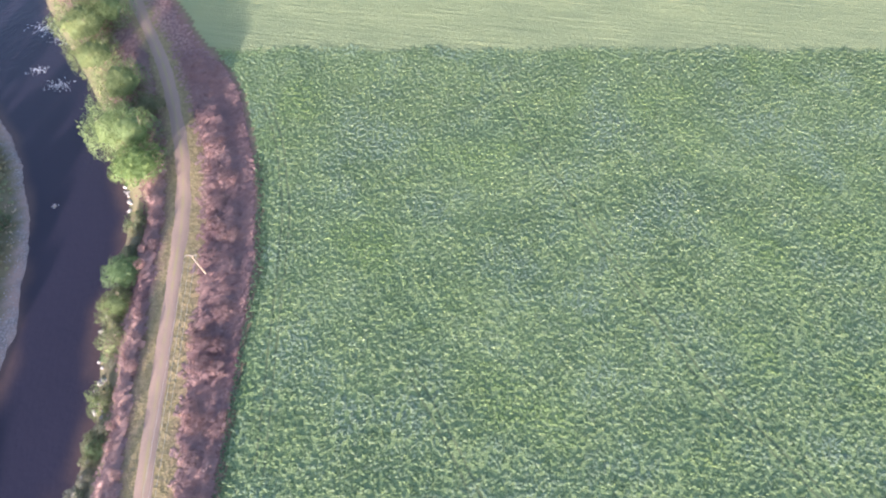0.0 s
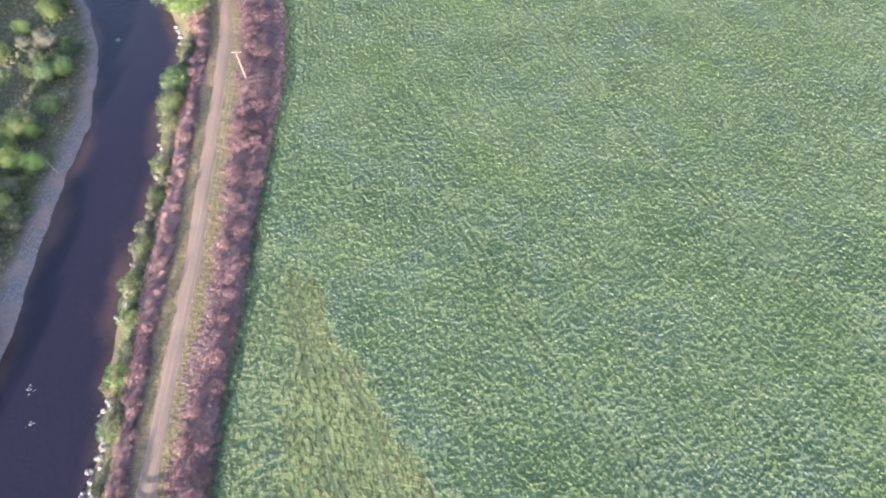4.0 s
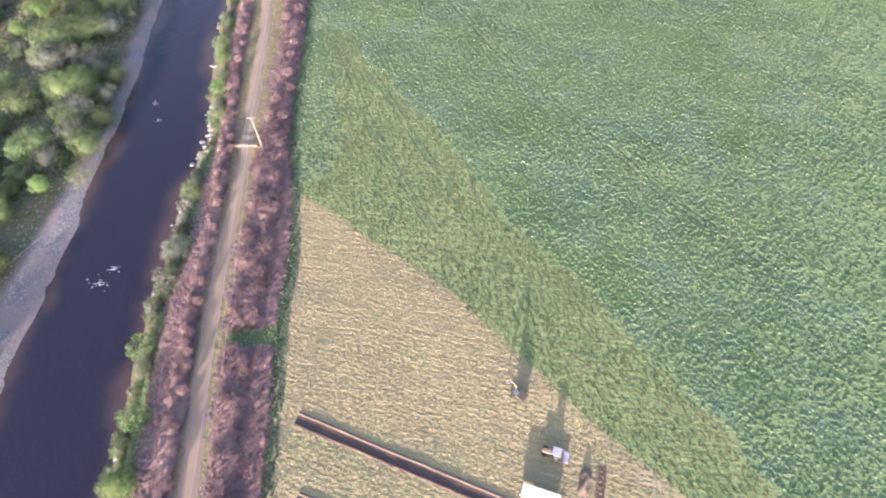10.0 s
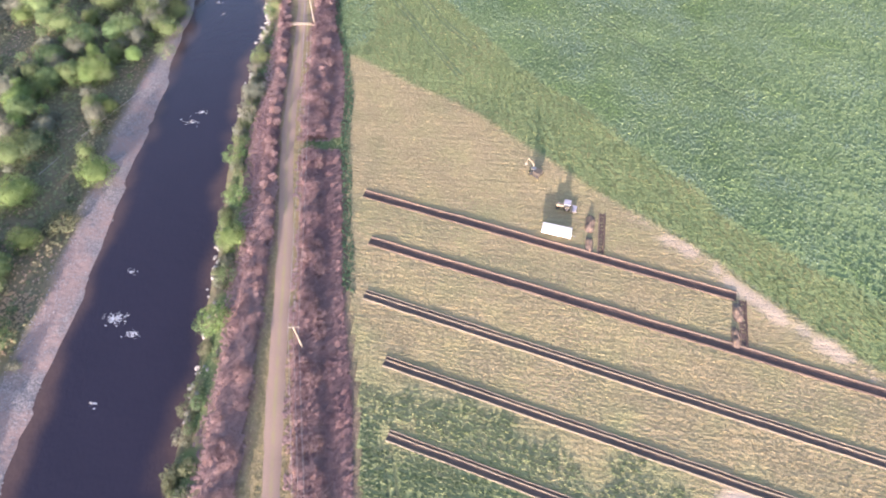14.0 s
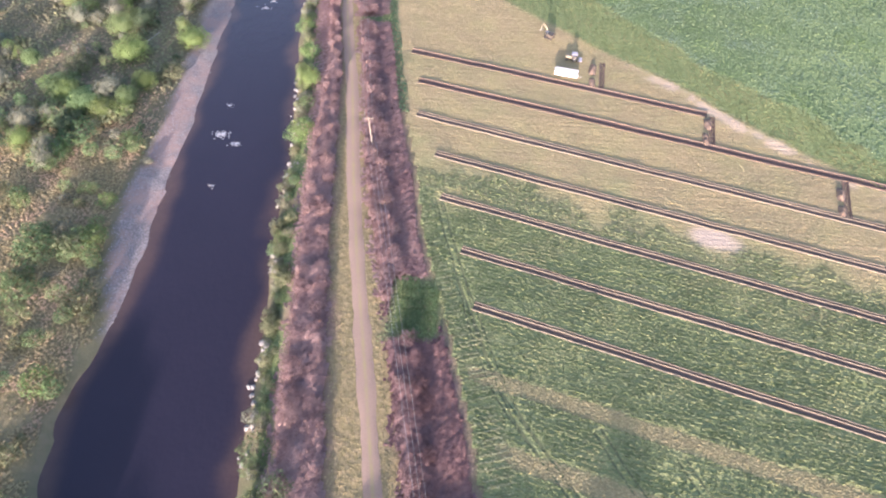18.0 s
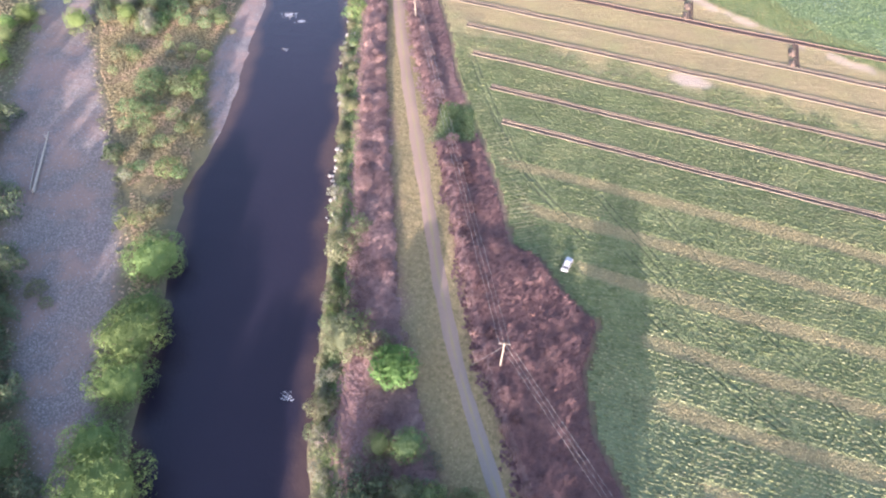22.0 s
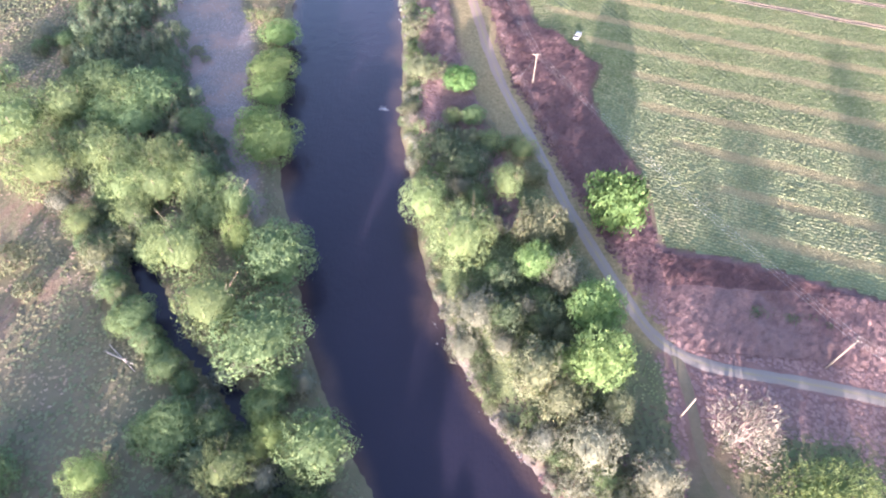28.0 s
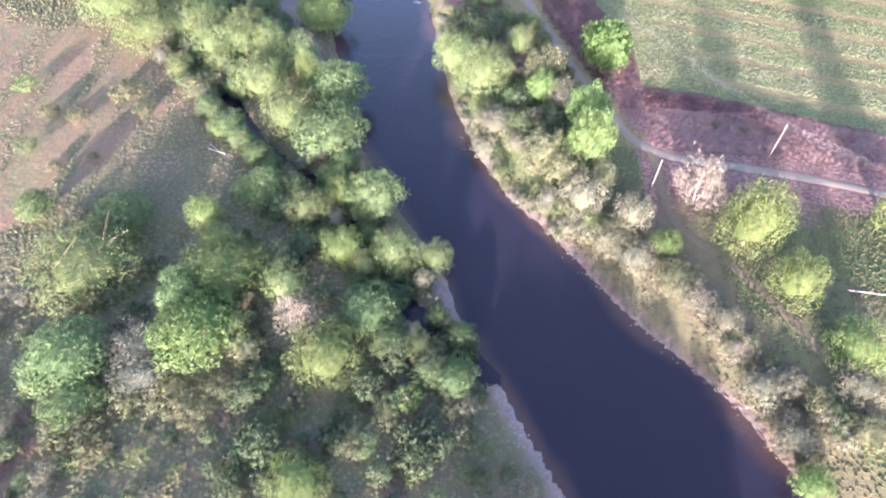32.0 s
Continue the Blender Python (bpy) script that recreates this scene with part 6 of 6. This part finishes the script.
def trailer(x, y, turn):
    ob = new("site_trailer")
    bm = bmesh.new()
    box(bm, 7.4, 2.7, 1.75, (0, 0, 1.5), bevel=0.12)
    part("body", bm, M_WHITE, ob)
    bm = bmesh.new()
    box(bm, 7.3, 2.6, 0.06, (0, 0, 2.40), bevel=0.02)
    part("roof", bm, M_WHITE, ob)
    bm = bmesh.new()
    box(bm, 7.0, 1.1, 0.16, (0, 0, 0.54), bevel=0.02)
    part("chassis", bm, M_STEEL, ob, "grey steel chassis")
    bm = bmesh.new()
    rod(bm, (3.4, 0.5, 0.5), (5.0, 0, 0.45), 0.05)
    rod(bm, (3.4, -0.5, 0.5), (5.0, 0, 0.45), 0.05)
    part("drawbar", bm, M_STEEL, ob, "grey steel drawbar")
    for sx in (-0.55, 0.55):
        for sy in (1.15, -1.15):
            wheel_part(ob, (sx, sy, 0.4), 0.4, 0.24)
    for sx in (-2.2, 2.2):
        bm = bmesh.new()
        box(bm, 0.9, 0.03, 0.6, (sx, -1.36, 1.7), bevel=0.01)
        part("window", bm, M_GLASS, ob, "dark side window")
    bm = bmesh.new()
    box(bm, 0.8, 0.03, 1.5, (0, -1.36, 1.5), bevel=0.01)
    part("door", bm, M_CREAM, ob, "cream side door")
    ob.matrix_basis = pose(x, y, on_field(x, y), 0, 0, turn) @ Matrix.Diagonal((1, 0.86, 0.8, 1))
    return tagged(ob, "long white flat-roofed site trailer on the stubble", "trailer")


trailer(50.5, -8.6, -11)


def tractor(x, y, turn):
    ob = new("tractor")
    bm = bmesh.new()
    box(bm, 1.9, 0.8, 0.75, (1.0, 0, 1.05), bevel=0.1)
    part("bonnet", bm, M_CREAM, ob, "cream engine bonnet")
    bm = bmesh.new()
    box(bm, 1.4, 1.5, 1.3, (-0.75, 0, 1.75), bevel=0.08)
    part("cab", bm, M_GLASS, ob, "dark glazed cab")
    bm = bmesh.new()
    box(bm, 1.75, 1.75, 0.14, (-0.75, 0, 2.47), bevel=0.05)
    part("roof", bm, M_GREY, ob, "violet-grey cab roof")
    bm = bmesh.new()
    box(bm, 3.4, 0.55, 0.35, (0.1, 0, 0.65), bevel=0.05)
    part("chassis", bm, M_STEEL, ob)
    for sy in (0.85, -0.85):
        wheel_part(ob, (-0.9, sy, 0.78), 0.78, 0.45)
        wheel_part(ob, (1.45, sy * 0.95, 0.48), 0.48, 0.32)
        bm = bmesh.new()
        box(bm, 1.2, 0.5, 0.08, (-0.9, sy, 1.62), bevel=0.03)
        part("mudguard", bm, M_CREAM, ob)
    bm = bmesh.new()
    rod(bm, (1.3, 0.25, 1.3), (1.3, 0.25, 2.3), 0.05)
    part("exhaust", bm, M_STEEL, ob)
    for k in range(3):
        bm = bmesh.new()
        box(bm, 0.5, 2.6 - 0.3 * k, 0.25, (-2.1 - 0.5 * k, 0, 0.55), bevel=0.06)
        part("implement", bm, M_GREY if k else M_CREAM, ob, "violet-grey towed implement")
    ob.matrix_basis = pose(x, y, on_field(x, y), 0, 0, turn)
    return tagged(ob, "violet-grey tractor with a cream bonnet on bare soil", "tractor")


tractor(52.6, -0.2, 170)


def excavator(x, y, turn):
    ob = new("excavator")
    for sy in (0.85, -0.85):
        bm = bmesh.new()
        box(bm, 3.0, 0.5, 0.62, (0, sy, 0.33), bevel=0.22)
        part("track", bm, M_DARK, ob, "black crawler track")
    bm = bmesh.new()
    rod(bm, (0, 0, 0.5), (0, 0, 0.9), 0.6, 0.6, 16)
    part("turntable", bm, M_STEEL, ob)
    bm = bmesh.new()
    box(bm, 2.1, 2.0, 0.95, (-0.6, 0, 1.3), bevel=0.15)
    part("engine_housing", bm, M_UMBER, ob, "muddy dark brown engine housing")
    bm = bmesh.new()
    box(bm, 1.15, 0.95, 1.45, (0.55, 0.5, 1.65), bevel=0.08)
    part("cab", bm, M_GLASS, ob, "dark glazed cab")
    bm = bmesh.new()
    box(bm, 1.2, 1.0, 0.08, (0.55, 0.5, 2.42), bevel=0.03)
    part("roof", bm, M_STEEL, ob)
    bm = bmesh.new()
    rod(bm, (0.6, -0.25, 1.2), (1.6, -0.25, 3.4), 0.2, 0.17)
    rod(bm, (1.6, -0.25, 3.4), (3.0, -0.25, 3.9), 0.17, 0.13)
    part("boom", bm, M_CREAM, ob)
    bm = bmesh.new()
    rod(bm, (3.0, -0.25, 3.95), (3.6, -0.25, 1.7), 0.13, 0.10)
    part("dipper", bm, M_CREAM, ob)
    bm = bmesh.new()
    for k in range(7):
        a0, a1 = k * 0.32, (k + 1) * 0.32
        rod(bm, (3.35 + 0.45 * math.cos(a0), -0.25, 1.2 + 0.45 * math.sin(a0)), (3.35 + 0.45 * math.cos(a1), -0.25, 1.2 + 0.45 * math.sin(a1)), 0.16, 0.16)
    part("bucket", bm, M_STEEL, ob, "grey steel bucket")
    ob.matrix_basis = pose(x, y, on_field(x, y), 0, 0, turn)
    return tagged(ob, "small muddy brown excavator with a cream boom on the stubble", "excavator")


excavator(45.4, 10.8, 145)

# ---- power line ----
def power_pole(x, y, tall, turn, arm=2.4, lean=0.0):
    ob = new("utility_pole")
    bm = bmesh.new()
    rod(bm, (0, 0, -0.3), (0, 0, tall), 0.19, 0.13, 10)
    part("shaft", bm, M_POLE, ob)
    if arm:
        bm = bmesh.new()
        box(bm, arm, 0.16, 0.18, (0, 0.16, tall - 0.5), bevel=0.02)
        part("crossarm", bm, M_POLE, ob, "pale timber crossarm")
        for k in (-0.45, 0.0, 0.45):
            bm = bmesh.new()
            rod(bm, (arm * k, 0.16, tall - 0.41), (arm * k, 0.16, tall - 0.18), 0.06, 0.045, 8)
            part("insulator", bm, M_INSUL, ob, "brown porcelain insulator")
        for k in (-1, 1):
            bm = bmesh.new()
            rod(bm, (0, 0.14, tall - 1.15), (k * arm * 0.3, 0.14, tall - 0.55), 0.03, 0.03, 6)
            part("brace", bm, M_STEEL, ob, "thin steel brace")
    z = ground_at(x, y)
    ob.matrix_basis = pose(x, y, z, 0, 0, turn)
    return tagged(ob, "pale timber power pole with a crossarm" if arm else "plain pale timber pole beside the track", "pole", "power poles"), z + tall


POLES = [(-48.5, 180.2, 11.0, 12), (-29.0, 72.8, 11.6, 10), (-6.0, -45.6, 11.0, 5), (27.9, -176.5, 12.3, -2), (91.0, -268.6, 12.6, 55), (168.0, -318.0, 12.0, 55)]
tops = []
for px_, py_, tall, turn in POLES:
    ob, zt = power_pole(px_, py_, tall, turn)
    tops.append((px_, py_, zt - 0.2, radians(turn)))
power_pole(57.6, -282.7, 9.6, 0, arm=0)
M_WIRE = plain_material("grey_aluminium_wire", (0.40, 0.40, 0.40), (0.55, 0.55, 0.55), 5, 0.4, 0.5, bump=0)
for (xa, ya, za, ta), (xb, yb, zb, tb) in zip(tops, tops[1:]):
    for k in (-1.08, 0, 1.08):
        a = np.array((xa + math.cos(ta) * k, ya + math.sin(ta) * k, za))
        b = np.array((xb + math.cos(tb) * k, yb + math.sin(tb) * k, zb))
        u = np.linspace(0, 1, 25)[:, None]
        line = a * (1 - u) + b * u - np.array((0, 0, 6.4)) * u * (1 - u)
        d = (b - a) / np.linalg.norm(b - a)
        side, up = np.array((-d[1], d[0], 0)) * 0.02, np.array((0, 0, 0.02))
        tube = np.stack([line + side, line + up, line - side, line - up, line + side], 1).reshape(-1, 3)
        ob = new("power_line", mesh_np("power_line", tube, grid_faces(25, 5), M_WIRE))
        tagged(ob, "thin sagging power line between timber poles", "cable", "power lines")
bm = bmesh.new()
rod(bm, (27.7, -176.5, 10.6), (21.6, -176.2, ground_at(21.6, -176.2)), 0.022, 0.022, 5)
tagged(part("guy_wire", bm, M_WIRE, None), "slanting steel guy wire of a power pole", "cable")


def barrier(x, y, turn):
    """A low two-rail timber barrier across the track."""
    ob = new("road_barrier")
    for k in range(4):
        bm = bmesh.new()
        box(bm, 0.2, 0.2, 1.1, (-3.9 + 2.6 * k, 0, 0.5), bevel=0.02)
        part("post", bm, M_POLE, ob)
    for z in (0.55, 1.0):
        bm = bmesh.new()
        box(bm, 7.6, 0.10, 0.2, (0, -0.17 if z > 0.8 else -0.28, z), bevel=0.02)
        part("rail", bm, M_POLE, ob, "long pale timber rail")
    ob.matrix_basis = pose(x, y, ground_at(x, y), 0, 0, turn)
    return tagged(ob, "pale two-rail timber barrier across the farm track", "barrier")


barrier(-34.3, 72.3, 6)


def log(x0, y0, x1, y1, r, roots=True):
    bm = bmesh.new()
    a, b = Vector((x0, y0, ground_at(x0, y0) + r)), Vector((x1, y1, ground_at(x1, y1) + r * 0.6))
    rod(bm, a, b, r, r * 0.45, 9)
    d = (b - a).normalized()
    rg = random.Random(int(x0 * 10))
    for k in range(6 if roots else 3):
        p = a.lerp(b, 0.02 if roots and k < 4 else rg.uniform(0.3, 0.9))
        v = Vector((rg.uniform(-1, 1), rg.uniform(-1, 1), rg.uniform(0.1, 0.8))) - d * (0.5 if k < 4 and roots else -0.5)
        rod(bm, p, p + v * r * 4, r * 0.4, r * 0.1, 5)
    ob = part("driftwood_log", bm, M_LOG, None)
    return tagged(ob, "bleached driftwood trunk lying on the ground", "log", "driftwood logs")


log(-103.1, -133.8, -110.5, -110.1, 0.42)
log(-104.6, -133.0, -110.0, -117.5, 0.25, False)
log(-96.6, 149.4, -90.1, 145.6, 0.25)
log(-67.5, -277.5, -60.4, -279.8, 0.22)
log(-68.0, -275.5, -59.5, -281.5, 0.16, False)
log(98.9, -312.3, 107.4, -312.7, 0.22, False)
log(-17.5, -189, -15.0, -201, 0.2)
log(-16.2, -186, -13.2, -196, 0.15, False)
log(-88, 18, -79, 40, 0.18, False)
log(-93, 2, -86, 22, 0.15, False)

# ---- rocks along the waterline, and white water over hidden boulders ----
rock_meshes = []
for i in range(5):
    bm = bmesh.new()
    bmesh.ops.create_icosphere(bm, subdivisions=2, radius=1)
    rg = random.Random(i)
    off = Vector((rg.uniform(0, 50), rg.uniform(0, 50), 0))
    for v in bm.verts:
        v.co *= 0.75 + 0.55 * noise.noise(v.co * 1.3 + off)
        v.co.z *= 0.7
    me = bpy.data.meshes.new("rock")
    bm.to_mesh(me)
    bm.free()
    me.materials.append(M_ROCK)
    rock_meshes.append(me)
rg = np.random.default_rng(77)
n_rock = 0
while n_rock < 298:
    if n_rock < 240:
        y = float(rg.uniform(-150, 205) if n_rock % 4 else rg.uniform(44, 92))
        if n_rock % 4 and fbm(np.array([0.0]), np.array([y]), 14, 5)[0] < 0.40 or (n_rock % 4 and -5 < y < 45 and rg.uniform() < 0.6) or (n_rock % 4 and y > -40 and rg.uniform() < 0.35):
            continue
        x = float(water_right(y)) + float(rg.normal(0.6, 0.9))
        r = float(rg.uniform(0.35, 1.0))
    else:
        y = float(rg.uniform(-345, -258))
        x = float(water_right(y)) + float(rg.normal(-0.3, 1.2))
        r = float(rg.uniform(0.2, 0.45))
    z = max(ground_at(x, y), WATER - 0.2)
    ob = new("rock", rock_meshes[n_rock % 5])
    ob.matrix_basis = pose(x, y, z + 0.1 * r, 0, 0, float(rg.uniform(0, 360))) @ Matrix.Diagonal((r, r * float(rg.uniform(0.7, 1.2)), r * float(rg.uniform(0.7, 1.2)), 1))
    tagged(ob, "pale grey boulder at the river's edge", "rock", "rocks along the waterline")
    n_rock += 1

M_FOAM = plain_material("white_water", (0.26, 0.28, 0.33), (0.44, 0.46, 0.51), 4, 0.6, bump=0.6)


def rapids(x, y, spread, count, seed):
    """A boulder just under the surface with streaks of broken water below it."""
    rg = np.random.default_rng(seed)
    ob = new("rapids")
    rk = child("rock", rock_meshes[seed % 5], ob, "wet dark boulder")
    rk.matrix_basis = Matrix.Translation((0, 0, -0.25)) @ Matrix.Diagonal((0.9, 0.7, 0.6, 1))
    n = count
    a = rg.normal(0, 1, (n, 2)) * np.array([spread, spread * 0.6])
    c = np.stack([a[:, 0], a[:, 1], np.full(n, 0.03)], 1)
    s = rg.uniform(0.04, 0.19, n)
    k = 7
    ang = np.arange(k) * 2 * np.pi / k
    rad = s[:, None] * rg.uniform(0.6, 1.3, (n, k))
    rim = c[:, None] + np.stack([np.cos(ang)[None] * rad * 1.7, np.sin(ang)[None] * rad, np.full((n, k), -0.03)], 2)
    top = c + np.stack([0 * s, 0 * s, s * 0.35], 1)
    v = np.concatenate([top[:, None], rim], 1).reshape(-1, 3)
    i = np.arange(k)
    f = (np.arange(n)[:, None, None] * (k + 1) + np.stack([np.zeros(k, int), 1 + i, 1 + (i + 1) % k], 1)[None]).reshape(-1, 3)
    child("foam", mesh_np("foam", v, f, M_FOAM), ob, "white broken water")["kind"] = "stuff"
    ob.location = (x, y, WATER)
    return tagged(ob, "white broken water over a sunken boulder", "rapids", "rapids in the river")


for i, (x, y, s, c) in enumerate(((-54.1, -39.3, 1.4, 80), (-48.6, -42.8, 0.9, 50), (-57.0, 33.1, 0.8, 22), (-58.8, 28.4, 1.2, 26), (-55.4, -26, 0.7, 16),
                                  (-127, 256, 2.6, 190), (-121.5, 239, 1.6, 60), (-113.4, 234.7, 2.0, 120), (-120, 252, 2.0, 60), (-18.3, -185.4, 0.9, 30),
                                  (-96, 196, 0.7, 16), (-70, 91, 1.0, 6), (-66, 84, 0.9, 5), (-51, -60, 0.6, 10))):
    rapids(x, y, s, c, i)
